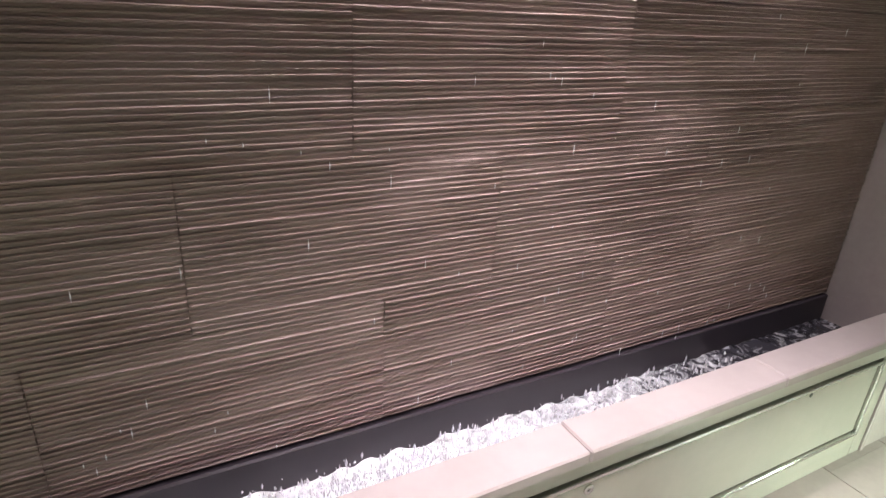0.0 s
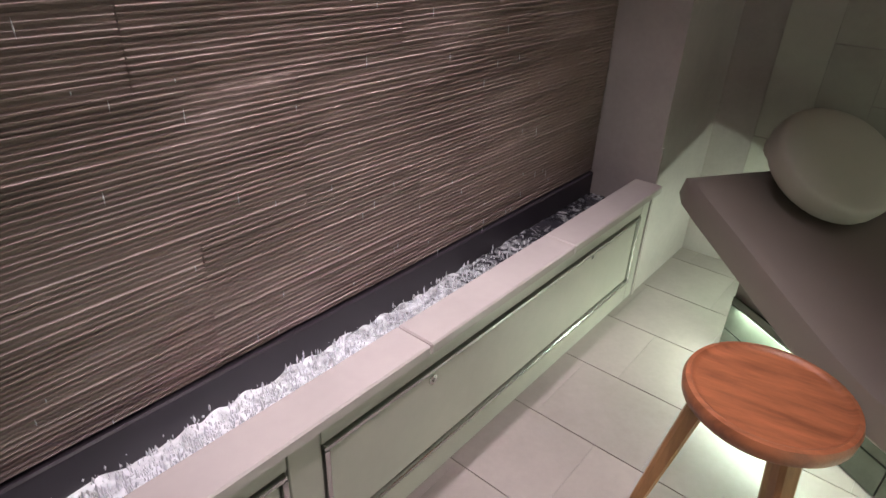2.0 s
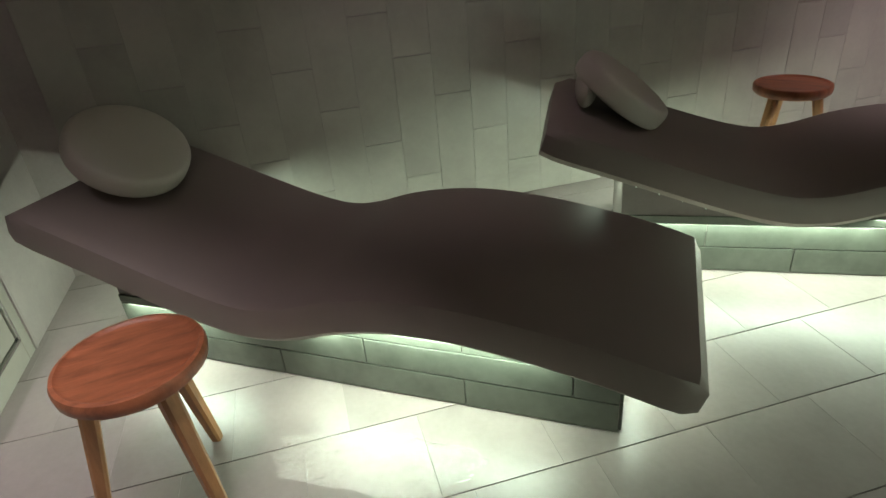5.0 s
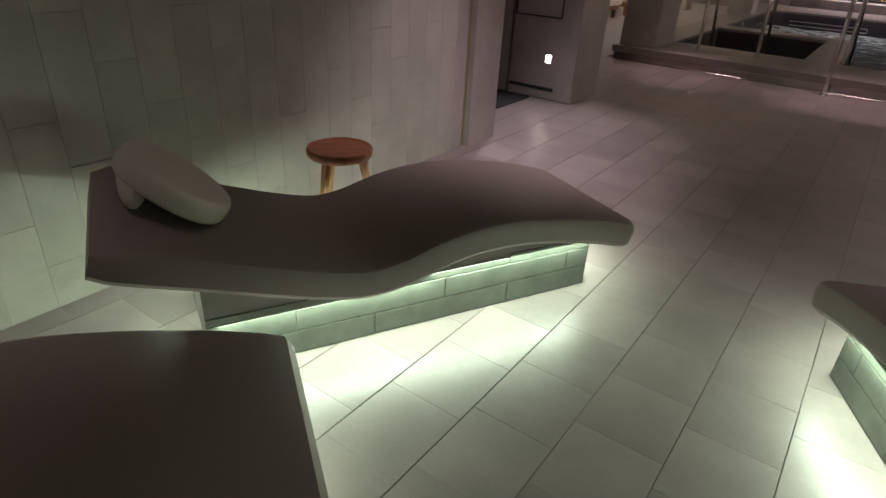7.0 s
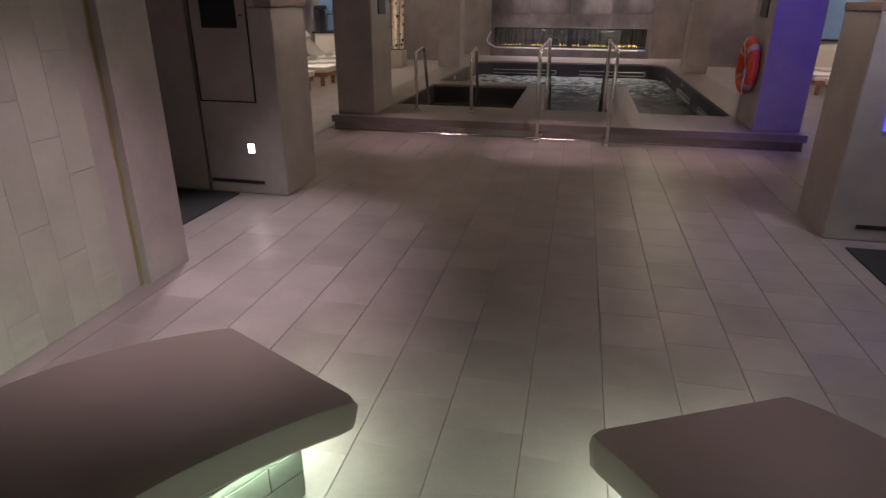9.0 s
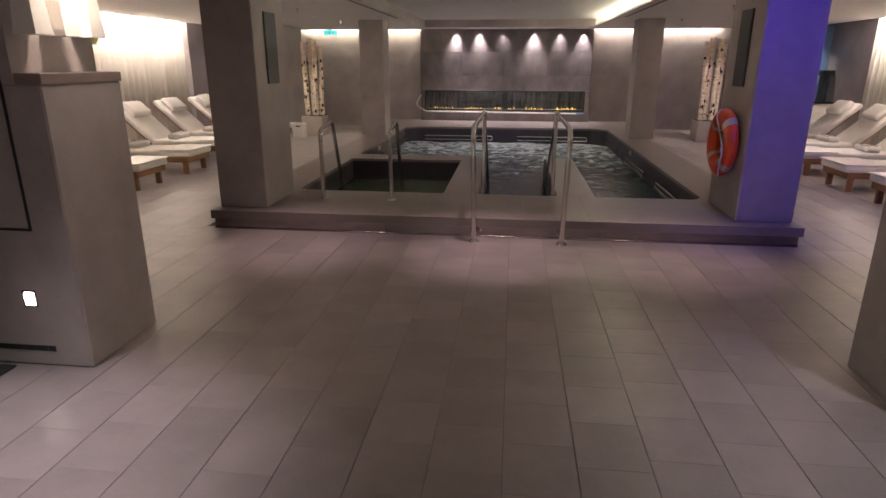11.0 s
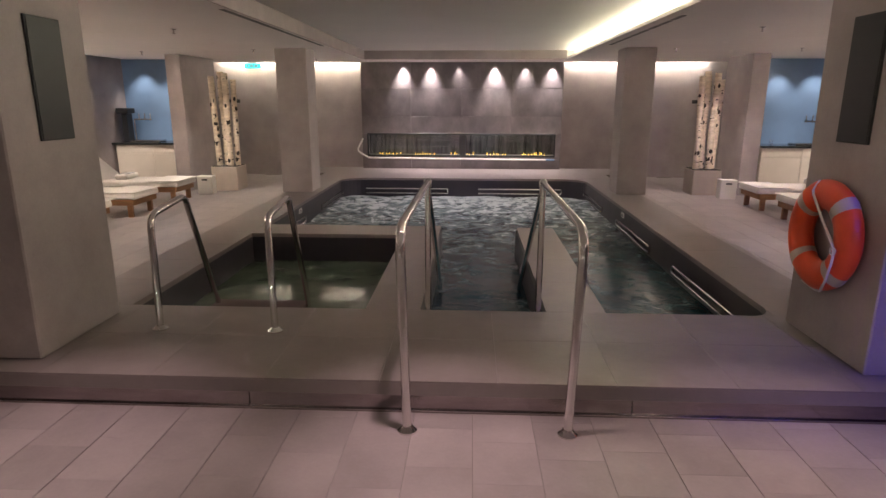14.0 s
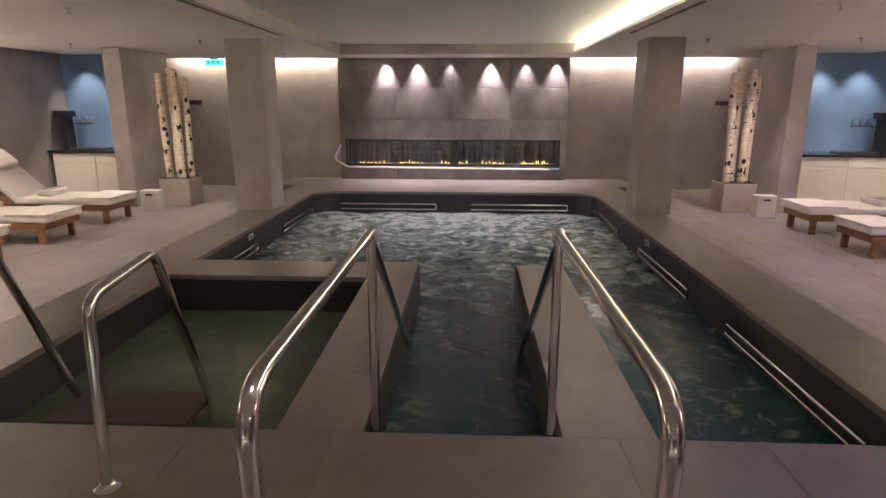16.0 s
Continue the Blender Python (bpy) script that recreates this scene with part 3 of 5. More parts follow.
def rib_panel(seed, w=CW, h=CH):
    """A slate panel split into uneven horizontal ribs."""
    r = random.Random(seed)
    bm = bmesh.new()
    w, h = w - 0.002, h - 0.0003
    nx = 26
    lines = [(0.0, -0.02)]
    z = 0.0
    for i in range(RIB):
        p = h / RIB
        d = 0.0028 + 0.0030 * r.random()
        lines += [(z + p * 0.16, d * 0.85), (z + p * (0.36 + 0.14 * r.random()), d), (z + p * 0.58, 0.0), (z + p * 0.98, 0.0)]
        z += p
    lines.append((h, -0.02))
    rows = []
    for k, (zz, dd) in enumerate(lines):
        row = []
        for i in range(nx + 1):
            x = w * i / nx
            n = noise.noise((x * 7 + seed * 3.1, zz * 90, seed * 1.7))
            n2 = noise.noise((x * 3 + seed * 5.3, zz * 6, seed))
            rough_patch = max(0.0, min(1.0, 4 * (noise.noise((x * 2.2 + seed * 7.7, zz * 5, seed * 2.3)) - 0.46)))
            crag = 0.004 * noise.noise((x * 9, zz * 34, seed * 4.1)) + 0.003 * noise.noise((x * 24, zz * 70, seed))
            jag = 0.0 if dd < 0 else (dd * (0.45 * n + 0.5 * n2)) * (1 - rough_patch) + (crag + 0.0015 - dd * 0.8) * rough_patch
            row.append(bm.verts.new((x - w / 2, dd + jag, zz + (0.0 if dd < 0 else 0.0015 * n))))
        rows.append(row)
    for a, b in zip(rows, rows[1:]):
        for i in range(nx):
            bm.faces.new((a[i], a[i + 1], b[i + 1], b[i]))
    me = mesh_of("ribbed_panel", bm, M_SLATE)
    return me


water_wall = thing("water_wall", "dark brown ribbed slate water wall with water running down it", "water wall")
panels = [rib_panel(s) for s in range(5)]
part("backing", boxed(XN + 0.002, mx(XN) - 0.002, YW - 0.028, YW - 0.021, 0.46, ZL - 0.01), M_SLATE, water_wall)
k = 0
for row in range(7):
    z0 = 0.446 + CH * row
    off = (0.0, 0.335, 0.06, 0.34, 0.05, 0.3, 0.1)[row]
    for c in range(-4, 6):
        xm = -0.485 + off + CW * c
        x0, x1 = xm - CW / 2, xm + CW / 2
        if x1 < XN + 0.05 or x0 > mx(XN) - 0.05:
            continue
        cut0, cut1 = max(x0, XN + 0.003), min(x1, mx(XN) - 0.003)
        m = Matrix.LocRotScale(((cut0 + cut1) / 2, YW, z0), None, ((cut1 - cut0) / CW, 1, 1 if row < 6 else 0.8))
        part("ribbed_panel", panels[(k * 3 + row) % 5], M_SLATE, water_wall, m=m)
        k += 1

trough = thing("water_trough", "pale tiled trough of foaming water below the water wall", "fountain")
NX1 = mx(XN)
part("trough_back", boxed(XN + 0.002, NX1 - 0.002, YW - 0.02, YW + 0.012, 0.3, 0.439, bevel=0.004), M_POOL, trough)
part("trough_bed", boxed(XN + 0.002, NX1 - 0.002, YW + 0.0125, YP - 0.058, 0.28, 0.30), M_POOL, trough)
part("front_wall", boxed(XN + 0.002, NX1 - 0.002, YP - 0.056, YP - 0.012, 0.0, 0.428), M_PANEL, trough)
led = slab_mesh("ledge_tile", 0.598, 0.1, 0.03, M_LEDGE, 0.004)
for i in range(5):
    x = XN + 0.3 + 0.6 * i
    part("ledge_tile", led, M_LEDGE, trough, m=pose(min(x, NX1 - 0.3), YP - 0.018, 0.459))
face = [(XN + 0.002, -1.66, 0.0), (-1.66, -0.245, 0.36), (-0.245, -0.17, 0.0), (-0.17, 0.7, 0.36), (0.7, NX1 - 0.002, 0.0)]
for x0, x1, cut in face:
    if cut:
        part("face_tile", boxed(x0 + 0.001, x1 - 0.001, YP - 0.0118, YP, cut + 0.001, 0.428, bevel=0.002), M_PANEL, trough)
        part("face_tile", boxed(x0 + 0.001, x1 - 0.001, YP - 0.0118, YP, 0.0, 0.079, bevel=0.002), M_PANEL, trough)
    else:
        part("face_tile", boxed(x0, x1 - 0.001, YP - 0.0118, YP, 0.0, 0.428, bevel=0.002), M_PANEL, trough)


def access_panel(x0, x1, z0, z1, lock, holes):
    ob = part("access_panel", boxed(x0 + 0.015, x1 - 0.015, YP - 0.0117, YP - 0.003, z0 + 0.015, z1 - 0.015, bevel=0.003), M_PANEL, trough, "tiled access hatch in a steel frame")
    for b in ((x0, x1, z1 - 0.012, z1), (x0, x1, z0, z0 + 0.012), (x0, x0 + 0.012, z0 + 0.0121, z1 - 0.0121), (x1 - 0.012, x1, z0 + 0.0121, z1 - 0.0121)):
        part("frame_strip", boxed(b[0], b[1], YP - 0.0116, YP + 0.006, b[2], b[3], bevel=0.002), M_STEEL, ob, "thin steel frame strip")
    for x, z in lock:
        bm = lathe(bmesh.new(), [(0.013, 0), (0.013, 0.003), (0.009, 0.004), (0.005, 0.0035), (0.004, 0.001)], seg=16)
        part("lock", bm, M_STEEL, ob, "small round steel lock", True, m=pose(x, YP - 0.003, z, -90, 0, 0))
    for x, z in holes:
        bm = lathe(bmesh.new(), [(0.007, 0), (0.007, 0.001)], seg=12)
        part("screw", bm, M_BLACK, ob, "dark screw", m=pose(x, YP - 0.003, z, -90, 0, 0))


access_panel(-1.655, -0.25, 0.085, 0.355, [(-0.567, 0.315)], [(-1.325, 0.325)])
access_panel(-0.165, 0.69, 0.085, 0.355, [(0.3, 0.315)], [])
part("vent_slot", boxed(-0.12, 0.0, YP - 0.002, YP + 0.002, 0.315, 0.328), M_BLACK, trough)


def trough_wave(x, y):
    calm = min(1, max(0.15, (x - XN - 0.1) / 0.5))
    return 0.355 + calm * (0.014 * noise.noise((x * 11, y * 12, 0)) + 0.012 * noise.noise((x * 30, y * 26, 2)) + 0.001 * noise.noise((x * 70, y * 50, 5)))


part("trough_water", surface(XN + 0.003, NX1 - 0.003, YW + 0.012, YP - 0.057, 700, 44, trough_wave), M_TROUGH, trough, "white foaming water", True)


def drop_bead(bm, x, y, z, r, h):
    """A small faceted drop, r wide and h high."""
    ring = [bm.verts.new((x + r * math.cos(a), y + r * math.sin(a), z)) for a in (0, 1.571, 3.142, 4.712)]
    top, low = bm.verts.new((x, y, z + h)), bm.verts.new((x, y, z - h))
    for k in range(4):
        bm.faces.new((ring[k], ring[(k + 1) % 4], top))
        bm.faces.new((ring[(k + 1) % 4], ring[k], low))


rng = random.Random(11)
bm = bmesh.new()
for i in range(7000):
    x = rng.triangular(-1.25, NX1 - 0.1, 0.1)
    y = YW + 0.03 + 0.14 * rng.random() ** 0.8
    r = 0.001 + 0.0026 * rng.random() ** 2
    drop_bead(bm, x, y, 0.356 + 0.045 * rng.random() ** 3, r, r * (1 + 4 * rng.random()))
tagged(part("splashing_foam", bm, M_FOAM, smooth=True), "white splashing foam and drops on the trough water", "water", kind="stuff")
bm = bmesh.new()
for i in range(150):
    x, z = rng.uniform(-1.3, 1.0), 0.5 + 1.2 * rng.random() ** 1.6
    h = 0.006 + 0.022 * rng.random()
    drop_bead(bm, x, YW + 0.03 + 0.06 * rng.random(), z, 0.0011, h / 2)
tagged(part("falling_drops", bm, M_FOAM, smooth=True), "bright falling water drops before the ribbed slate", "water", kind="stuff")
edge = thing("corner_trim", "pale metal corner trim at the niche side", "trim")
part("trim_strip", boxed(XN - 0.014, XN + 0.0015, YP + 0.0005, YP + 0.006, 0.0, 0.585, bevel=0.001), M_LEDGE, edge)

# ---- heated loungers ----
PROFILE = [(-1.88, 0.59), (-1.6, 0.50), (-1.3, 0.40), (-1.12, 0.352), (-1.02, 0.345), (-0.92, 0.362), (-0.78, 0.405), (-0.62, 0.432), (-0.46, 0.436), (-0.3, 0.42), (-0.14, 0.393), (0.02, 0.357), (0.205, 0.303)]
WN, WF = 0.095, -0.655


def smooth_line(pts, n):
    """A soft curve through the points, sampled n times between each two."""
    out = []
    for i in range(len(pts) - 1):
        p0, p1, p2, p3 = pts[max(0, i - 1)], pts[i], pts[i + 1], pts[min(len(pts) - 1, i + 2)]
        for k in range(n):
            t = k / n
            out.append(tuple(0.5 * (2 * b + (c - a) * t + (2 * a - 5 * b + 4 * c - d) * t * t + (3 * b - a - 3 * c + d) * t ** 3) for a, b, c, d in zip(p0, p1, p2, p3)))
    return out + [pts[-1]]


def lounger_slab():
    """The bed: s runs along it from the base's foot end, w across it; all edges rounded."""
    top = smooth_line(PROFILE, 4)
    th, r = 0.125, 0.04
    bm = bmesh.new()
    rows = []
    n = len(top)
    for i, (s, z) in enumerate(top):
        a, b = top[max(0, i - 1)], top[min(n - 1, i + 1)]
        d = Vector((b[0] - a[0], b[1] - a[1])).normalized()
        nn = Vector((-d.y, d.x))
        shrink = 0.0
        if i == 0 or i == n - 1:
            shrink = r
        tuck = {0: 0.03, 1: 0.006, n - 2: 0.006, n - 1: 0.03}.get(i, 0.0)
        mid_w = (WN + WF) / 2
        P = lambda w, k: (s - nn.x * k, mid_w + (w - mid_w) * (1 - tuck / (WN - mid_w)), z - nn.y * k)
        c = [P(WN - r * 1.0, shrink), P(WN - r * 0.3, shrink + r * 0.3 * (not shrink)), P(WN, r), P(WN, th - r * 0.6), P(WN - r * 0.6, th), P(WF + r * 0.6, th), P(WF, th - r * 0.6), P(WF, r), P(WF + r * 0.3, shrink + r * 0.3 * (not shrink)), P(WF + r, shrink)]
        rows.append([bm.verts.new(p) for p in c])
    m = len(rows[0])
    for a, b in zip(rows, rows[1:]):
        for k in range(m):
            bm.faces.new((a[k], a[(k + 1) % m], b[(k + 1) % m], b[k]))
    bm.faces.new(rows[0])
    bm.faces.new(rows[-1][::-1])
    return mesh_of("lounger_bed", bm, M_LOUNGE, True)


def under(s):
    """Height of the bed's underside at s."""
    for a, b in zip(PROFILE, PROFILE[1:]):
        if a[0] <= s <= b[0]:
            return a[1] + (b[1] - a[1]) * (s - a[0]) / (b[0] - a[0]) - 0.13
    return 0.2


def base_mesh():
    bm = bmesh.new()
    prof = [s for s in [-1.62 + 0.08 * i for i in range(21)]] + [0.0]
    lo, hi = [], []
    for w in (0.0, -0.56):
        lo.append([bm.verts.new((s, w, 0)) for s in prof])
        hi.append([bm.verts.new((s, w, max(0.06, under(s) + 0.006))) for s in prof])
    for i in range(len(prof) - 1):
        bm.faces.new((lo[0][i], lo[0][i + 1], hi[0][i + 1], hi[0][i]))
        bm.faces.new((lo[1][i + 1], lo[1][i], hi[1][i], hi[1][i + 1]))
        bm.faces.new((hi[0][i], hi[0][i + 1], hi[1][i + 1], hi[1][i]))
    for i in (0, -1):
        bm.faces.new((lo[0][i], hi[0][i], hi[1][i], lo[1][i]))
    return mesh_of("base", bm, M_GROUT)


def base_tiles(ob, flip):
    """Thin marble strips along both sides and the foot of the base."""
    for w, sgn in ((0.0, 1), (-0.56, -1)):
        for j, (z0, z1) in enumerate(((0.003, 0.098), (0.101, 0.19), (0.193, 0.28))):
            s0 = -1.62
            while s0 < -0.01:
                s1 = min(0.0, s0 + 0.6 + (-0.3 if s0 == -1.62 and j % 2 else 0))
                top = min(z1, under(s0) + 0.006, under(s1 - 0.001) + 0.006)
                if top - z0 > 0.02:
                    bm = boxed(s0 + 0.0015, s1 - 0.0015, w if sgn > 0 else w - 0.008, w + 0.008 if sgn > 0 else w, z0, top, bevel=0.0015)
                    part("base_tile", bm, M_BASE, ob)
                s0 = s1
    part("base_tile", boxed(0.0, 0.008, -0.558, -0.002, 0.003, 0.098, bevel=0.0015), M_BASE, ob)
    part("base_tile", boxed(0.0, 0.008, -0.558, -0.002, 0.101, 0.2, bevel=0.0015), M_BASE, ob)


bed_me, base_me = lounger_slab(), base_mesh()
ANG = math.degrees(math.atan2(0.8915, 0.453))


def lounger(x, y, mirrored, label, turn=ANG, drop=0.0):
    m = pose(x, y, 0, 0, 0, turn) @ Matrix.Diagonal((1, -1, 1, 1))
    if mirrored:
        m = Matrix.Translation((2 * XC, 0, 0)) @ Matrix.Diagonal((-1, 1, 1, 1)) @ m
    ob = thing("heated_lounger", label, "lounger", m, "heated loungers")
    part("lounger_bed", bed_me, M_LOUNGE, ob, "smooth grey-brown moulded bed", m=pose(0, 0, -drop))
    b = part("base", base_me, M_BASE, ob, "green-grey marble-tiled plinth")
    base_tiles(b, mirrored)
    # light strips under the overhanging bed
    for w in (0.025, -0.585):
        bm = bmesh.new()
        for i in range(19):
            s = -1.58 + 0.08 * i
            z = under(s + 0.04)
            box(bm, s, s + 0.079, w - 0.004, w + 0.004, z - 0.008, z - 0.003)
        part("light_strip", bm, M_LED, ob, "bright mint-white LED strip")
    part("light_strip", boxed(-1.66, -1.65, -0.54, -0.02, 0.372, 0.378), M_LED, ob, "bright mint-white LED strip")
    part("light_strip", boxed(0.03, 0.04, -0.54, -0.02, 0.205, 0.211), M_LED, ob, "bright mint-white LED strip")
    for (s, w, z, l, dx) in ((-1.19, 0.03, 0.205, 0.79, 1), (-0.4, 0.03, 0.235, 0.79, 1), (-1.19, -0.59, 0.205, 0.79, -1), (-0.4, -0.59, 0.235, 0.79, -1)):
        e, t_ = m @ Vector((s, w, z)), m @ Vector((s, w + 0.13 * dx, 0))
        lamp = area("lounger_lamp", e, t_, 0.05, l, LAMP_SIDE * (1 if dx > 0 else 0.7), MINT)
        d = (t_ - e).normalized()
        along = (m.to_3x3() @ Vector((1, 0, 0))).normalized()
        zax = -d
        yax = (along - zax * along.dot(zax)).normalized()
        xax = yax.cross(zax)
        lamp.matrix_basis = Matrix((xax, yax, zax)).transposed().to_4x4()
        lamp.matrix_basis.translation = e
    e, t_ = m @ Vector((0.05, -0.28, 0.19)), m @ Vector((0.2, -0.28, 0))
    lamp = area("lounger_lamp", e, t_, 0.4, 0.05, LAMP_FOOT, MINT)
    lamp.matrix_basis = look(e, t_)
    e, t_ = m @ Vector((-1.66, -0.28, 0.34)), m @ Vector((-1.95, -0.28, 0))
    area("lounger_lamp", e, t_, 0.4, 0.05, LAMP_FOOT * 0.6, MINT)
    return ob, m


LAMP_SIDE, LAMP_FOOT = 4.6, 3.6
lo_a, m_a = lounger(-0.70, -7.57, False, "grey-brown moulded heated lounger glowing underneath, beside the water wall", 56.3, 0.035)
lo_b, m_b = lounger(-0.717, -5.707, False, "grey-brown moulded heated lounger glowing underneath, along the tiled wall")
lo_c, m_c = lounger(-0.717 - 0.03, -5.707, True, "grey-brown moulded heated lounger glowing underneath, opposite the others")


def pillow_mesh():
    """A bent oval neck cushion: one lobe forward, the other hung over the head end."""
    bm = bmesh.new()
    nu = 36
    rows = []
    rim = [(0.02, 0.043), (0.6, 0.043), (0.9, 0.041), (0.955, 0.037), (0.985, 0.028), (1.0, 0.014), (1.0, -0.02), (0.985, -0.033), (0.95, -0.041), (0.88, -0.045), (0.02, -0.045)]
    for rad, h in rim:
        row = []
        for i in range(nu):
            u = 2 * math.pi * i / nu
            x = 0.195 * rad * math.cos(u)
            y = 0.21 * rad * math.sin(u)
            z = h
            row.append(bm.verts.new((x, y, z - 0.8 * max(0.0, -x - 0.08) ** 2 + 0.055)))
        rows.append(row)
    for a, b in zip(rows, rows[1:]):
        for i in range(nu):
            bm.faces.new((a[i], a[(i + 1) % nu], b[(i + 1) % nu], b[i]))
    bm.faces.new(rows[0])
    bm.faces.new(rows[-1])
    bmesh.ops.create_uvsphere(bm, u_segments=20, v_segments=12, radius=1, matrix=Matrix.LocRotScale((-0.115, 0, -0.01), Euler((0, radians(-30), 0)), (0.045, 0.15, 0.08)))
    return mesh_of("neck_pillow", bm, M_PILLOW, True)


pil_me = pillow_mesh()
for m, at, lab in ((m_a, (-1.72, -0.29, 0.575), "thick oval off-white neck pillow on the lounger's head end"), (m_b, (-1.66, -0.29, 0.565), "thick bent off-white neck pillow on the lounger's head end"),
                   (m_c, (-1.66, -0.29, 0.565), "thick oval off-white neck pillow on the lounger's head end")):
    ob = part("neck_pillow", pil_me, M_PILLOW, m=m @ pose(*at, 0, 38, 0))
    tagged(ob, lab, "pillow", "neck pillows")


def stool(x, y, turn, label):
    ob = thing("stool", label, "stool", pose(x, y, 0, 0, 0, turn), "wooden stools")
    bm = lathe(bmesh.new(), [(0.10, 0.405), (0.150, 0.408), (0.160, 0.418), (0.162, 0.440), (0.158, 0.450), (0.149, 0.4515), (0.144, 0.4455), (0.135, 0.4435), (0.02, 0.4435)], seg=48)
    part("seat", bm, M_WOOD, ob, "round dished red-brown wooden seat", True)
    for k in range(3):
        a = radians(120 * k)
        bm = bmesh.new()
        b0 = Vector((0.185 * math.cos(a), 0.185 * math.sin(a), 0))
        b1 = Vector((0.105 * math.cos(a), 0.105 * math.sin(a), 0.408))
        rows = []
        for q, h in ((0, 0.013), (0.05, 0.015), (0.95, 0.021), (1, 0.021)):
            p = b0.lerp(b1, q)
            rad, tan = Vector((math.cos(a), math.sin(a), 0)), Vector((-math.sin(a), math.cos(a), 0))
            rows.append([bm.verts.new(p + rad * h * cx + tan * h * cy) for cx, cy in ((1, 0.6), (0.6, 1), (-0.6, 1), (-1, 0.6), (-1, -0.6), (-0.6, -1), (0.6, -1), (1, -0.6))])
        for r0, r1 in zip(rows, rows[1:]):
            for i in range(8):
                bm.faces.new((r0[i], r0[(i + 1) % 8], r1[(i + 1) % 8], r1[i]))
        bm.faces.new(rows[0][::-1])
        bm.faces.new(rows[-1])
        part("leg", bm, M_LEG, ob, smooth=True)
    return ob


stool(-0.87, -8.685, -80, "small round three-legged red-brown wooden stool before the water wall")
stool(-1.91, -6.055, 40, "small round three-legged red-brown wooden stool against the tiled wall")


def puddle(x, y, turn, lx, ly):
    """A thin spilt film of water with an uneven outline."""
    n, bm = 48, bmesh.new()
    ring = []
    for i in range(n):
        a = 2 * math.pi * i / n
        k = 1 + 0.35 * noise.noise((math.cos(a) * 1.6, math.sin(a) * 1.6, 3.3)) + 0.15 * noise.noise((math.cos(a) * 5, math.sin(a) * 5, 8.1))
        ring.append((lx * k * math.cos(a), ly * k * math.sin(a)))
    low = [bm.verts.new((p[0], p[1], 0.0003)) for p in ring]
    mid = [bm.verts.new((p[0] * 0.92, p[1] * 0.92, 0.0013)) for p in ring]
    for i in range(n):
        j = (i + 1) % n
        bm.faces.new((low[i], low[j], mid[j], mid[i]))
    bm.faces.new(mid)
    bm.faces.new(low[::-1])
    ob = part("puddle", bm, M_PUDDLE, m=pose(x, y, 0, 0, 0, turn))
    ob.visible_shadow = False
    return tagged(ob, "thin rippling puddle of water on the floor tiles", "puddle")


M_PUDDLE = glass("spilt_water", (0.97, 1.0, 0.98), 0.02, 1.33)
pn = M_PUDDLE.node_tree.nodes
wave, relief = pn.new("ShaderNodeTexNoise"), pn.new("ShaderNodeBump")
wave.inputs["Scale"].default_value, wave.inputs["Detail"].default_value = 26.0, 3
where = pn.new("ShaderNodeTexCoord")
M_PUDDLE.node_tree.links.new(where.outputs["Object"], wave.inputs[0])
relief.inputs["Strength"].default_value, relief.inputs["Distance"].default_value = 0.8, 0.02
M_PUDDLE.node_tree.links.new(wave.outputs[0], relief.inputs["Height"])
M_PUDDLE.node_tree.links.new(relief.outputs[0], pn["Principled BSDF"].inputs["Normal"])
puddle(-0.82, -8.22, ANG, 0.30, 0.10)
# ---- rails ----


def hand_rail(s, label):
    """A tall entry rail: an upright before the deck, a level bar, a post on the slot's edge and a steep brace into the water."""
    ob = thing("pool_rail", label, "handrail", group="entry rails")
    x = 0.402 if s > 0 else -0.372
    part("rail", tube(bmesh.new(), rounded([(x, -0.172, 0.0), (x * 1.05, -0.21, 1.01), (x * 0.97, 1.11, 1.04)], 0.13, 10), 0.0225, 16), M_CHROME, ob, smooth=True)
    part("post", tube(bmesh.new(), [(x * 0.96, 1.085, -0.35), (x * 0.97, 1.11, 1.035)], 0.020, 14), M_CHROME, ob, smooth=True)
    part("brace", tube(bmesh.new(), [(x * 0.968, 1.125, 1.005), (x * 0.94, 2.75, -0.29)], 0.019, 12), M_CHROME, ob, smooth=True)
    part("end_cap", lathe(bmesh.new(), [(0.012, -0.032), (0.026, -0.024), (0.028, 0.0), (0.026, 0.02), (0.012, 0.03)], at=(x * 0.97, 1.115, 1.036), seg=16), M_CHROME, ob, smooth=True)
    part("foot_flange", lathe(bmesh.new(), [(0.048, 0), (0.048, 0.006), (0.034, 0.018), (0.026, 0.03)], at=(x, -0.172, 0)), M_CHROME, ob, smooth=True)
    return ob


hand_rail(-1, "polished steel entry rail before the whirlpool steps")
hand_rail(1, "polished steel entry rail before the whirlpool steps")


def ladder_rail(x, label):
    ob = thing("ladder_rail", label, "handrail", group="ladder rails")
    part("rail", tube(bmesh.new(), rounded([(x, 0.64, DECK), (x - 0.03, 0.72, 0.875), (x - 0.05, 1.22, 0.92), (x - 0.07, 1.64, 0.02), (x - 0.08, 1.67, -0.42)], 0.10, 8), 0.0215, 14), M_CHROME, ob, smooth=True)
    part("foot_flange", lathe(bmesh.new(), [(0.047, DECK), (0.047, DECK + 0.006), (0.032, DECK + 0.016), (0.024, DECK + 0.026)], at=(x, 0.64, 0)), M_CHROME, ob, smooth=True)
    return ob


ladder_rail(-2.0, "polished steel ladder rail over the plunge pool")
ladder_rail(-1.275, "polished steel ladder rail over the plunge pool")
step = thing("ladder_step", "dark timber step between the ladder rails", "step")
part("tread", boxed(-2.10, -1.36, 1.38, 1.73, -0.03, 0.0, bevel=0.006), M_WENGE, step)


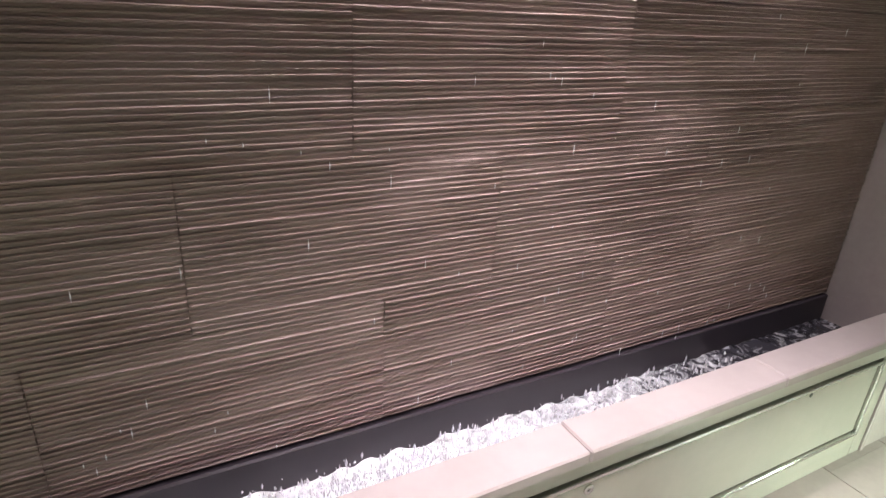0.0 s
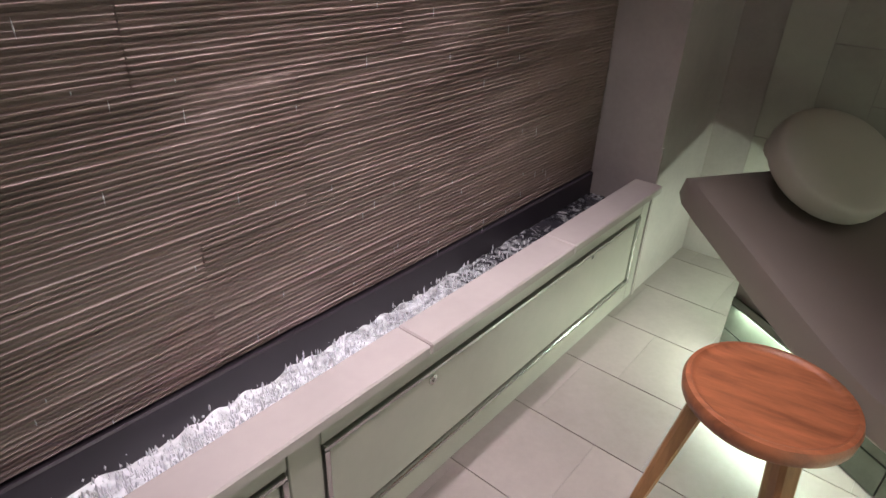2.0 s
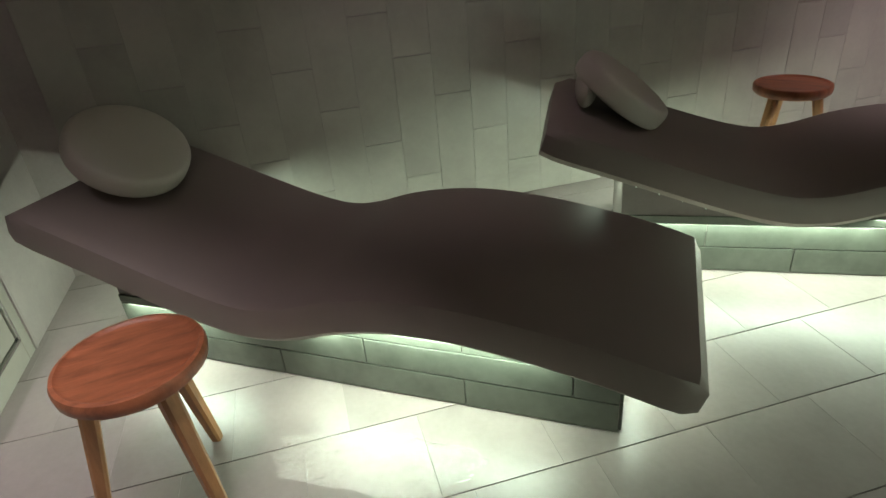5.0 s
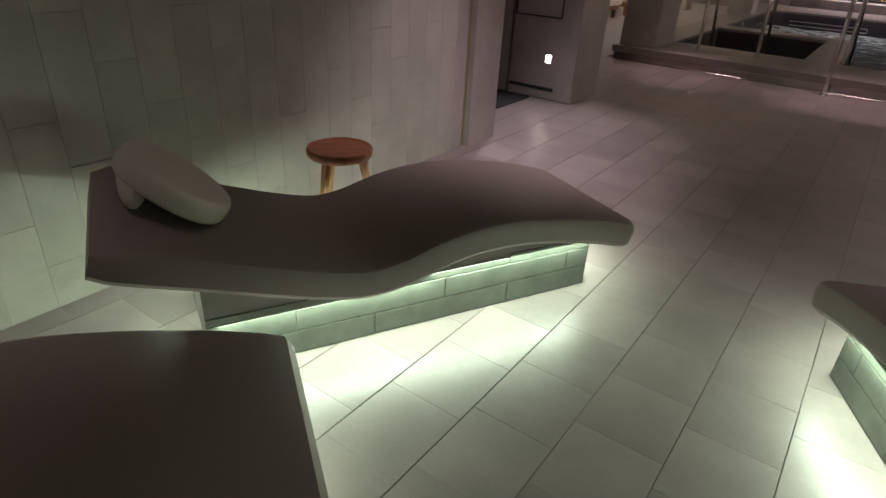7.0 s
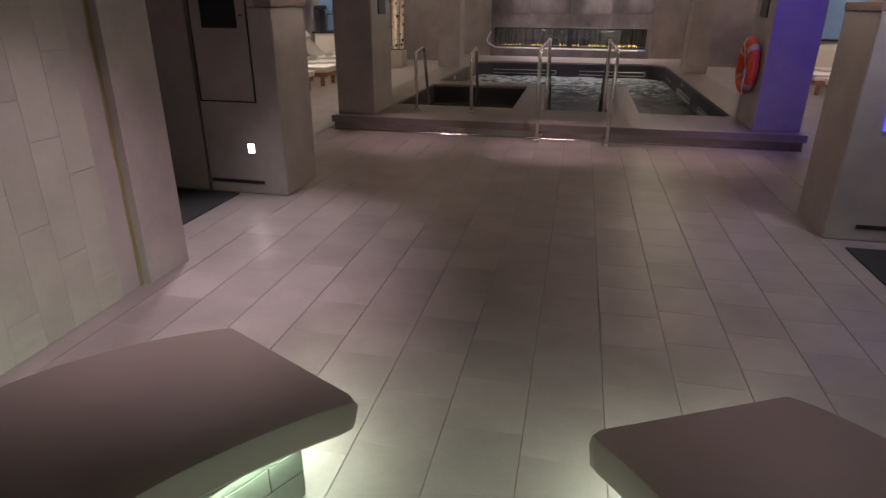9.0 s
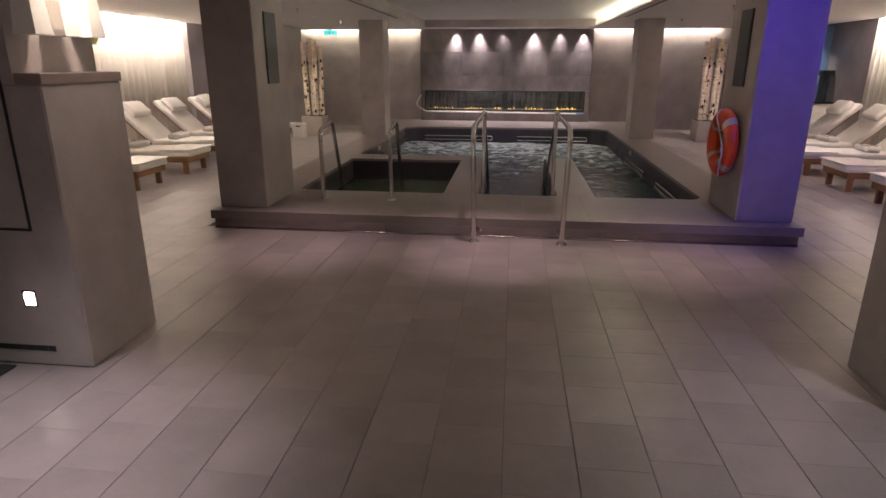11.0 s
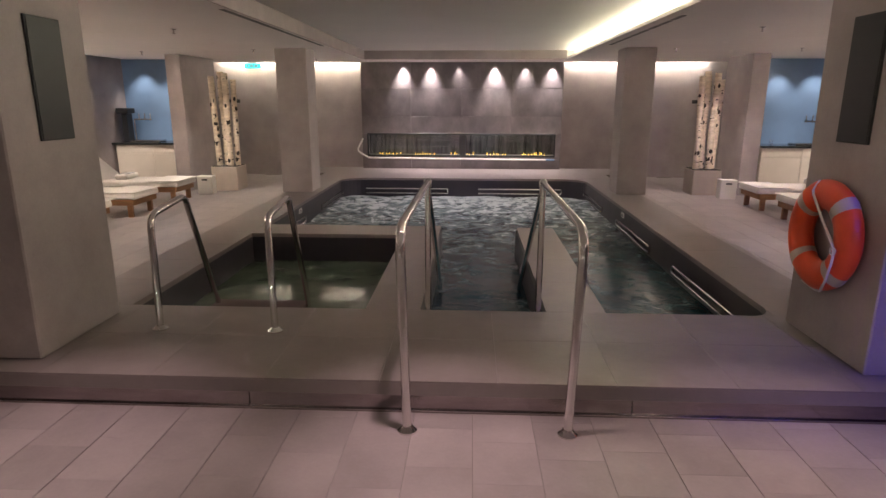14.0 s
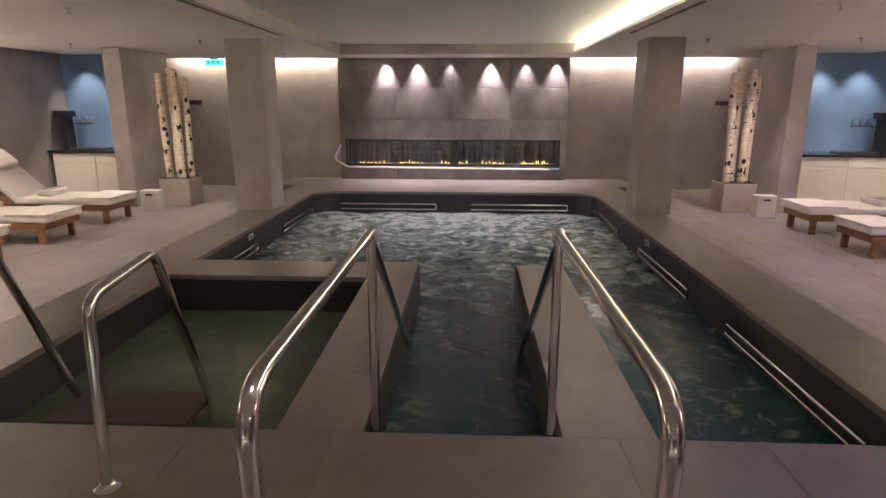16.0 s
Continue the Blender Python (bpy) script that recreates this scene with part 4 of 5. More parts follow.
def wall_rail(pts, label):
    ob = thing("wall_rail", label, "handrail", group="pool wall rails")
    part("bar", tube(bmesh.new(), rounded(pts, 0.03), 0.014, 10, True), M_CHROME, ob, smooth=True)


for x, s in ((PX1 - g, -1), (PX0 + g, 1)):
    for y0, y1 in ((1.35, 2.92), (3.72, 5.25), (6.2, 7.7)):
        if s > 0 and y0 < 3.8:
            y0 = 4.1
            if y1 < 3:
                continue
        wall_rail([(x + s * 0.05, y0, 0.0), (x + s * 0.05, y1, 0.0), (x + s * 0.05, y1, -0.07), (x + s * 0.05, y0, -0.07)], "slim steel grab rail along the dark pool wall")
for x0, x1 in ((-2.0, -0.5), (0.05, 1.55)):
    wall_rail([(x0, PY1 - 0.06, -0.01), (x1, PY1 - 0.06, -0.01), (x1, PY1 - 0.06, -0.09), (x0, PY1 - 0.06, -0.09)], "slim steel grab rail along the dark pool wall")

for x, y in ((PX1 - g - 0.004, 5.13), (PX0 + g + 0.004, 5.2)):
    dm = thing("depth_marker", "small pale depth plate on the dark pool wall", "sign", group="depth markers")
    part("plate", boxed(x - 0.003, x + 0.003, y - 0.07, y + 0.07, 0.055, 0.118, bevel=0.001), M_WHITE, dm)
    for k in range(2):
        part("lettering_bar", boxed(x - 0.0042, x + 0.0042, y - 0.05, y + 0.05 - 0.03 * k, 0.07 + 0.022 * k, 0.08 + 0.022 * k), M_BLACK, dm)

# ---- lifebuoy and speakers ----
LBX, LBY, LBZ = 1.97 - 0.068, 0.60, 0.83
buoy = thing("lifebuoy", "orange lifebuoy with pale bands and white rope on the column", "lifebuoy", pose(LBX, LBY, LBZ, 0, 90, 0))
bm = bmesh.new()
R, rr = 0.228, 0.085
rows = []
for i in range(48):
    a = 2 * math.pi * i / 48
    rows.append([bm.verts.new(((R + rr * math.cos(b)) * math.cos(a), (R + rr * math.cos(b)) * math.sin(a), 0.062 * math.sin(b))) for b in (2 * math.pi * k / 16 for k in range(16))])
for i in range(48):
    a, b = rows[i], rows[(i + 1) % 48]
    for k in range(16):
        bm.faces.new((a[k], a[(k + 1) % 16], b[(k + 1) % 16], b[k]))
part("ring", bm, M_ORANGE, buoy, "scuffed orange ring", True)
for q in range(4):
    bm = bmesh.new()
    rows = []
    for i in range(5):
        a = radians(45 + 90 * q - 7 + 3.5 * i)
        rows.append([bm.verts.new(((R + (rr + 0.002) * math.cos(b)) * math.cos(a), (R + (rr + 0.002) * math.cos(b)) * math.sin(a), 0.064 * math.sin(b))) for b in (2 * math.pi * k / 16 for k in range(16))])
    for a, b in zip(rows, rows[1:]):
        for k in range(16):
            bm.faces.new((a[k], a[(k + 1) % 16], b[(k + 1) % 16], b[k]))
    part("reflective_band", bm, M_BAND, buoy, "pale reflective band", True)
pts = [(-0.30, 0.06, -0.03), (-0.24, 0.05, -0.067), (-0.10, -0.05, -0.05), (0.0, -0.2, -0.066), (0.04, -0.235, -0.07), (0.10, -0.23, -0.07), (0.22, -0.19, -0.066), (0.30, -0.10, -0.03), (0.318, 0.0, -0.005), (0.30, 0.12, -0.01)]
part("rope", tube(bmesh.new(), [Vector(p) for p in rounded(pts, 0.05, 4)], 0.007, 8), M_ROPE, buoy, smooth=True)
knot = [(0.035 + 0.02 * math.cos(a), -0.235 + 0.02 * math.sin(a), -0.078) for a in (2 * math.pi * k / 12 for k in range(12))]
part("rope_knot", tube(bmesh.new(), knot, 0.006, 8, True), M_ROPE, buoy, smooth=True)


def speaker(x, y, z0, z1, s, label):
    ob = thing("wall_speaker", label, "speaker")
    part("cabinet", boxed(min(x, x + s * 0.012), max(x, x + s * 0.012), y - 0.14, y + 0.14, z0, z1, bevel=0.003), M_BLACK, ob)
    part("grille", boxed(min(x + s * 0.0125, x + s * 0.016), max(x + s * 0.0125, x + s * 0.016), y - 0.13, y + 0.13, z0 + 0.01, z1 - 0.01, bevel=0.001), M_BLACK, ob)


speaker(-2.42, 0.555, 1.34, 1.995, 1, "flat black speaker panel on the column")
speaker(1.97, 0.58, 1.34, 1.995, -1, "flat black speaker panel on the column")

# ---- pier details ----


def pier_panel(x0, x1, y, parent, strip, lab):
    ob = part("hatch", boxed(x0 + 0.012, x1 - 0.012, y - 0.004, y - 0.0005, 0.742 + 0.012, 1.90 - 0.012, bevel=0.002), M_PLASTER, parent, lab)
    for b in ((x0, x1, 0.742, 0.753), (x0, x1, 1.889, 1.90), (x0, x0 + 0.011, 0.7531, 1.8889), (x1 - 0.011, x1, 0.7531, 1.8889)):
        part("frame_strip", boxed(b[0], b[1], y - 0.010, y - 0.0005, b[2], b[3], bevel=0.001), strip, ob)
    part("window", boxed(x0 + 0.1, x1 - 0.09, y - 0.008, y - 0.0045, 1.29, 1.72, bevel=0.002), M_BLACK, ob, "black glass window")
    part("knob", lathe(bmesh.new(), [(0.012, 0), (0.012, 0.01), (0.008, 0.018)], seg=12), M_STEEL, ob, m=pose(x1 - 0.05, y - 0.004, 1.38, 90, 0, 0))


M_BLUELED = glow("blue_led", (0.05, 0.04, 1.0), 2.5)
pier_panel(-2.885, -2.40, -2.735, pier_l, M_BLACK, "stone hatch in a thin black frame")
pier_panel(1.93, 2.42, -2.80, pier_r, M_BLUELED, "stone hatch in a glowing blue frame")
for x, y in ((-2.885, -2.735), (1.93, -2.80)):
    v = thing("floor_vent", "low black ventilation slot in the pier", "vent")
    part("slot", boxed(x, x + 0.48, y - 0.004, y - 0.0005, 0.085, 0.115, bevel=0.001), M_BLACK, v)
    for i in range(11):
        part("slat", boxed(x + 0.02 + 0.042 * i, x + 0.026 + 0.042 * i, y - 0.006, y - 0.0041, 0.087, 0.113), M_STEEL, v)
st = thing("step_light", "small glowing square step light in the pier", "lamp")
part("frame", boxed(-2.53, -2.45, -2.741, -2.7355, 0.335, 0.425, bevel=0.001), M_STEEL, st)
part("lens", boxed(-2.517, -2.463, -2.7445, -2.7411, 0.345, 0.415, bevel=0.001), M_LAMP, st, "glowing white lens")

# lit niches in the pier heads, with tapered white lanterns over a dark sill
for px, s, y0, y1, pr in ((-2.21, 1, -2.735, -2.15, pier_l), (1.75, -1, -2.80, -2.25, pier_r)):
    x0, x1 = sorted((px - s * 0.129, px + s * 0.006))
    part("niche_sill", boxed(x0, x1, y0 + 0.002, y1 + 0.006, 1.4405, 1.49, bevel=0.003), M_SLATE, pr, "dark stone sill")
    for k in range(3):
        lamp = thing("lantern", "tapered white paper lantern hung in the pier niche", "lantern", pose(px - s * 0.065, y0 + 0.10 + 0.19 * k, 1.66), "pier lanterns")
        bm = bmesh.new()
        bmesh.ops.create_cone(bm, cap_ends=True, segments=4, radius1=0.080, radius2=0.055, depth=0.26, matrix=pose(0, 0, 0.13, 0, 0, 45))
        part("shade", bm, M_WHITE, lamp)
        part("cord", tube(bmesh.new(), [(0, 0, 0.26), (0, 0, 0.36)], 0.003, 6), M_BLACK, lamp)
    area("niche_lamp", (px - s * 0.02, (y0 + y1) / 2, 2.01), (px - s * 0.06, (y0 + y1) / 2, 1.5), 0.03, 0.5, 7, WARM)

for x0, x1, y0, y1 in ((-3.2, -2.62, -3.85, -2.77), (1.83, 2.5, -3.95, -2.97)):
    tagged(part("entrance_mat", boxed(x0, x1, y0, y1, 0.001, 0.011, bevel=0.003), M_MAT), "black rubber entrance mat in the passage", "mat")
dr = thing("door", "dark flush door closing the side passage", "door")
part("door_leaf", boxed(-3.348, -3.305, -3.95, -2.80, 0.005, 2.1, bevel=0.003), M_DOOR, dr)
part("handle", tube(bmesh.new(), rounded([(-3.3045, -2.95, 1.02), (-3.25, -2.95, 1.02), (-3.25, -3.07, 1.02)], 0.015), 0.009, 10), M_STEEL, dr, smooth=True)
tr = thing("groove_trim", "brass-toned strip in the joint beside the pilaster", "trim")
part("strip", boxed(WX - 0.029, WX - 0.012, -4.488, -4.452, 0.0, ZL - 0.002), M_BRASS, tr)

# ---- curtains ----


def curtain(x, y0, y1, s, label):
    bm = bmesh.new()
    n = int((y1 - y0) / 0.018)
    lo, hi = [], []
    for i in range(n + 1):
        y = y0 + (y1 - y0) * i / n
        d = 0.035 * math.sin(y * 2 * math.pi / 0.17 + 1.5 * noise.noise((y * 1.1, 0, 0))) + 0.03 * noise.noise((y * 3, 5, 0))
        lo.append(bm.verts.new((x + s * (0.06 + d * 1.15), y, 0.02)))
        hi.append(bm.verts.new((x + s * (0.06 + d * 0.8), y, ZR + 0.03)))
    for i in range(n):
        bm.faces.new((lo[i], lo[i + 1], hi[i + 1], hi[i]))
    ob = part("curtain", bm, M_CURTAIN, smooth=True)
    md = ob.modifiers.new("thickness", "SOLIDIFY")
    md.thickness = 0.004
    return tagged(ob, label, "curtain")


curtain(SX, -0.6, 7.0, 1, "long pleated cream curtain lit from above along the wall")
curtain(mx(SX), -0.6, 7.0, -1, "long pleated cream curtain lit from above along the wall")

# ---- sun loungers ----


def sun_lounger_parts():
    """Head towards -x; the frame spans 2.0 by 0.66 m."""
    ob = thing("sun_lounger", "teak sun lounger with a raised back and white towelling cover", "lounger", group="sun loungers")
    L, W = 1.95, 0.62
    for w in (-W / 2 + 0.02, W / 2 - 0.02):
        part("side_rail", boxed(-L, 0, w - 0.018, w + 0.018, 0.17, 0.25, bevel=0.005), M_TEAK, ob)
    part("end_rail", boxed(-0.036, 0.0, -W / 2 + 0.04, W / 2 - 0.04, 0.17, 0.25, bevel=0.005), M_TEAK, ob)
    for s in (-0.08, -L + 0.1):
        for w in (-W / 2 + 0.06, W / 2 - 0.06):
            part("leg", boxed(s - 0.035, s + 0.035, w - 0.022, w + 0.022, 0, 0.175, bevel=0.004), M_TEAK, ob)
    part("mattress", boxed(-1.25, 0.04, -W / 2 - 0.01, W / 2 + 0.01, 0.25, 0.335, bevel=0.028, seg=3), M_TOWEL, ob, "flat cushion under white towelling", True)
    back = part("backrest", boxed(-0.86, 0.0, -W / 2 - 0.01, W / 2 + 0.01, 0.0, 0.085, bevel=0.028, seg=3), M_TOWEL, ob, "raised cushion under white towelling", True, m=pose(-1.22, 0, 0.255, 0, 42, 0))
    part("back_frame", boxed(-0.8, 0.0, -W / 2 + 0.03, W / 2 - 0.03, -0.03, -0.001, bevel=0.004), M_TEAK, back)
    part("foot_towel", boxed(-0.42, 0.05, -W / 2 - 0.02, W / 2 + 0.02, 0.336, 0.352, bevel=0.006), M_TOWEL, ob, "folded white foot towel", True)
    return ob


def head_pillow():
    bm = boxed(-0.15, 0.15, -0.235, 0.235, 0, 0.105, bevel=0.05, seg=4)
    return mesh_of("head_pillow", bm, M_TOWEL, True)


def towel_parts():
    ob = thing("towel_roll", "rolled white towel with grey stripes on the lounger", "towel", group="towel rolls")
    part("roll", boxed(-0.10, 0.10, -0.2, 0.2, 0, 0.085, bevel=0.035, seg=4), M_TOWEL, ob, smooth=True)
    for u in (-0.06, -0.038, 0.038, 0.06):
        part("stripe", boxed(u - 0.007, u + 0.007, -0.163, 0.163, 0.05, 0.0862, bevel=0.001), M_STRIPE, ob, "dark grey stripe", True)
    return ob


sun, tow, hp = sun_lounger_parts(), towel_parts(), head_pillow()
first = True
for side, ys in ((-1, (0.62, 1.80, 3.0, 4.15, 5.30, 6.50)), (1, (1.7, 2.85, 4.0, 5.15, 6.3))):
    for y in ys:
        base = pose(-4.62, y, 0) if side < 0 else pose(mx(-4.62) - 0.1, y, 0, 0, 0, 180)
        if first:
            sun.matrix_basis = base
            tow.matrix_basis = base @ pose(-0.95, 0.03, 0.336)
            first = False
        else:
            copy_thing(sun, base)
            copy_thing(tow, base @ pose(-0.95, 0.03 * math.sin(y * 5), 0.336, 0, 0, 6 * math.sin(y * 3)))
        ob = part("head_pillow", hp, M_TOWEL, m=base @ pose(-1.22, 0, 0.255, 0, 42, 0) @ pose(-0.66, 0, 0.086, 0, 0, 4 * math.sin(y * 7)))
        tagged(ob, "plump white head pillow on the sun lounger", "pillow", "head pillows")

# ---- birch trunks, boxes, bars ----


def birch_planter(x, y, seeds, label):
    ob = thing("birch_planter", label, "planter", pose(x, y, 0))
    bm = boxed(-0.23, 0.23, -0.23, 0.23, 0.0, 0.42, bevel=0.008)
    part("planter_box", bm, M_PLANTER, ob, "square pale stone planter")
    part("soil", boxed(-0.215, 0.215, -0.215, 0.215, 0.4205, 0.43), M_SCAR, ob)
    r = random.Random(seeds)
    for i, (px, py, lean, h, rad) in enumerate(((-0.13, -0.05, -2.0, 1.95, 0.052), (-0.03, 0.06, -0.8, 2.03, 0.056), (0.06, -0.06, 0.6, 2.0, 0.052), (0.15, 0.04, 1.6, 1.9, 0.046))):
        pts = [(px + math.tan(radians(lean)) * z * 0.6 + 0.015 * noise.noise((i * 7.0, z * 1.5, seeds)), py + 0.012 * noise.noise((i * 3.0, z * 1.5, seeds + 5.0)), z) for z in [0.4305 + (h - 0.4305) * k / 12 for k in range(13)]]
        tk = part("birch_trunk", tube(bmesh.new(), pts, rad, 12), M_BIRCH, ob, "bare birch trunk with dark scars", True)
        bm = bmesh.new()
        for k in range(22):
            q = r.uniform(0.3, 11.7)
            a, b = pts[int(q)], pts[int(q) + 1]
            f_ = q - int(q)
            c = Vector(a).lerp(Vector(b), f_)
            an = r.uniform(-math.pi, 0)
            hw, hh = r.uniform(0.2, 0.6), r.choice((0.005, 0.008, 0.012, 0.03, 0.04))
            rows = []
            for e in range(5):
                aa = an - hw + 2 * hw * e / 4
                taper = hh * math.sin(math.pi * (e + 0.6) / 5.2)
                d = Vector((math.cos(aa), math.sin(aa), 0)) * (rad + 0.002)
                rows.append((bm.verts.new(c + d + Vector((0, 0, -taper))), bm.verts.new(c + d + Vector((0, 0, taper)))))
            for u, w in zip(rows, rows[1:]):
                bm.faces.new((u[0], w[0], w[1], u[1]))
        tagged(part("bark_scar", bm, M_SCAR, tk, "black bark scars"), kind="stuff")
    return ob


birch_planter(-4.41, 7.78, 3, "birch trunks standing in a square stone planter by the column")
birch_planter(3.89, 7.72, 9, "birch trunks standing in a square stone planter by the column")
for x in (-4.57, 4.10):
    ob = thing("waste_box", "white box with a dark slot beside the planter", "box")
    part("body", boxed(x - 0.13, x + 0.13, 7.10, 7.26, 0, 0.31, bevel=0.008), M_WHITE, ob)
    part("slot", boxed(x - 0.05, x + 0.05, 7.097, 7.0995, 0.235, 0.262), M_BLACK, ob)


def bar(s, label):
    X = (lambda x: -6.75 + (x + 6.95) * 1.21) if s < 0 else (lambda x: 6.55 - (x + 6.95) * 1.25)
    lo = lambda a, b: (min(X(a), X(b)), max(X(a), X(b)))
    ob = thing("drinks_counter", label, "counter")
    for a, b in ((-6.9, -6.33), (-6.325, -5.76)):
        part("cabinet_door", boxed(*lo(a, b), 8.2, 8.22, 0.08, 0.58, bevel=0.003), M_CREAM, ob, "glossy cream cabinet door")
        part("drawer_front", boxed(*lo(a, b), 8.2, 8.22, 0.584, 0.745, bevel=0.003), M_CREAM, ob, "glossy cream front")
    part("body", boxed(*lo(-6.9, -5.76), 8.221, 8.8, 0, 0.745), M_CREAM, ob)
    part("worktop", boxed(*lo(-6.95, -5.755), 8.17, 8.8, 0.746, 0.785, bevel=0.003), M_COUNTER, ob, "black polished worktop")
    w = structure("wall_bar", boxed(*lo(-6.95, -5.755), 8.81, 8.9, 0.0, ZL), M_BLUE, "blue painted back wall of the drinks niche", "wall")
    structure("wall_bar_side", boxed(*lo(-7.07, -6.95), 7.0, 9.99, 0.0, ZL), M_PLASTER, "taupe stone wall beside the drinks niche", "wall")
    d = thing("drinks_dispenser", "black and steel drinks tap dispenser on the counter", "dispenser")
    cx = sum(lo(-6.86, -6.6)) / 2
    part("housing", boxed(*lo(-6.87, -6.78), 8.42, 8.62, 0.7855, 1.305, bevel=0.012), M_BLACK, d)
    part("head", boxed(*lo(-6.93, -6.74), 8.38, 8.64, 1.3055, 1.405, bevel=0.01), M_BLACK, d)
    part("drip_tray", boxed(*lo(-6.76, -6.3), 8.4, 8.68, 0.7855, 0.815, bevel=0.004), M_STEEL, d)
    part("tap_bar", tube(bmesh.new(), rounded([(X(-6.70), 8.5, 0.816), (X(-6.70), 8.5, 1.2), (X(-6.42), 8.5, 1.2)], 0.03), 0.014, 10), M_CHROME, d, smooth=True)
    for k in range(3):
        part("tap", lathe(bmesh.new(), [(0.010, 0), (0.013, 0.02), (0.008, 0.07), (0.012, 0.1), (0.006, 0.13)], at=(X(-6.62 + 0.09 * k), 8.5, 1.18), seg=12), M_CHROME, d, smooth=True)
    gl = thing("tumbler_glass", "clear tumbler on the counter", "glass")
    tum = lathe(bmesh.new(), [(0.028, 0), (0.034, 0.1), (0.032, 0.1), (0.027, 0.006)], at=(X(-5.95), 8.4, 0.7855), seg=18)
    part("tumbler", tum, M_GLASS, gl, smooth=True)
    # spot added to brighten the cabinet fronts, without a ceiling fitting
    spot("downlight_lamp", (X(-6.2), 7.5, ZL - 0.02), (X(-6.2), 8.2, 0.4), 60, (1.0, 0.9, 0.82), 70, 0.9)
    for xx in (-6.6, -6.1):
        spot("downlight_lamp", (X(xx), 8.5, ZL - 0.02), (X(xx), 8.75, 1.0), 26, (1.0, 0.9, 0.8), 80, 0.8)


bar(-1, "cream drinks counter with a black worktop in a blue niche")
bar(1, "cream drinks counter with a black worktop in a blue niche")

# ---- signs, ceiling fittings ----
ex = thing("exit_sign", "green-blue lit exit sign under the ceiling", "sign")
part("plate", boxed(-4.70, -4.36, 9.68, 9.70, 2.17, 2.28, bevel=0.003), M_WHITE, ex)
part("lit_face", boxed(-4.69, -4.37, 9.674, 9.6795, 2.18, 2.27), M_EXIT, ex, "glowing turquoise face")
part("bracket", boxed(-4.60, -4.46, 9.682, 9.698, 2.2805, ZL), M_STEEL, ex)
for k, (a, b) in enumerate(((-4.65, -4.61), (-4.58, -4.52), (-4.49, -4.42))):
    part("pictogram_bar", boxed(a, b, 9.672, 9.6735, 2.20, 2.25), M_WHITE, ex)
for x in (-5.12, 4.55):
    s = thing("wall_sign", "small dark wall sign on the end wall", "sign")
    part("plate", boxed(x - 0.16, x + 0.16, 9.985, 9.9985, 1.50, 1.57, bevel=0.002), M_BLACK, s)


def downlight(x, y, z):
    ob = thing("downlight", "small recessed round ceiling downlight", "lamp", pose(x, y, z), "downlights")
    part("ring", lathe(bmesh.new(), [(0.045, -0.004), (0.042, -0.006), (0.030, -0.004), (0.029, 0.0)], seg=20), M_WHITE, ob, smooth=True)
    part("lens", lathe(bmesh.new(), [(0.026, -0.002), (0.02, -0.0025)], seg=16), M_LAMP, ob)
    return ob


dl = downlight(-4.3, 1.4, ZL)
for x, y in ((-4.3, 4.2), (-4.3, 7.0), (-3.6, 5.6), (-3.6, 2.8), (mx(-4.3), 1.4), (mx(-4.3), 4.2), (mx(-4.3), 7.0), (3.2, 5.6), (3.2, 2.8)):
    copy_thing(dl, pose(x, y, ZL))
for x in (-1.47, -0.91, -0.34, 0.37, 0.98, 1.51):
    copy_thing(dl, pose(x, 9.3, ZL))


def sprinkler(x, y, z):
    ob = thing("sprinkler", "small metal ceiling sprinkler head", "sprinkler", pose(x, y, z), "sprinklers")
    part("rosette", lathe(bmesh.new(), [(0.03, 0), (0.03, -0.004), (0.012, -0.01)], seg=16), M_STEEL, ob, smooth=True)
    part("stem", lathe(bmesh.new(), [(0.009, -0.0101), (0.009, -0.045)], seg=10), M_STEEL, ob, smooth=True)
    part("deflector", lathe(bmesh.new(), [(0.018, -0.0455), (0.018, -0.049)], seg=14), M_STEEL, ob)
    return ob


def smoke_detector(x, y):
    ob = thing("smoke_detector", "round white smoke detector dome under the ceiling", "detector", pose(x, y, ZL), "smoke detectors")
    part("base_ring", lathe(bmesh.new(), [(0.055, 0), (0.055, -0.012), (0.048, -0.016)], seg=24), M_WHITE, ob, smooth=True)
    part("dome", lathe(bmesh.new(), [(0.042, -0.0165), (0.040, -0.034), (0.028, -0.045), (0.006, -0.049)], seg=24), M_WHITE, ob, smooth=True)


smoke_detector(-5.3, 5.42)
smoke_detector(4.61, 5.54)
sp = sprinkler(-3.3, 3.9, ZL)
for x, y in ((-3.4, 6.6), (-3.4, 1.2), (2.9, 3.9), (2.9, 6.6), (2.9, 1.2), (-3.0, 8.8), (2.6, 8.8), (-5.33, 6.96), (4.66, 6.52)):
    copy_thing(sp, pose(x, y, ZL))
for x, y0, y1, n in ((-2.19, 2.5, 6.0, 1), (1.80, 3.0, 6.0, 8)):
    v = thing("slot_diffuser", "long black slot air diffuser in the ceiling", "vent")
    step_ = (y1 - y0) / n
    for k in range(n):
        part("slot", boxed(x - 0.025, x + 0.025, y0 + step_ * k, y0 + step_ * (k + 0.82 if n > 1 else 1), ZL - 0.004, ZL - 0.0005, bevel=0.001), M_BLACK, v)
cv = thing("cove_light", "glowing warm light strip in the ceiling step", "lamp")
part("light_strip", boxed(CX1 + 0.06, CX1 + 0.11, CY0 + 0.1, CY1 - 0.1, ZL + 0.045, ZL + 0.06), M_COVE, cv)
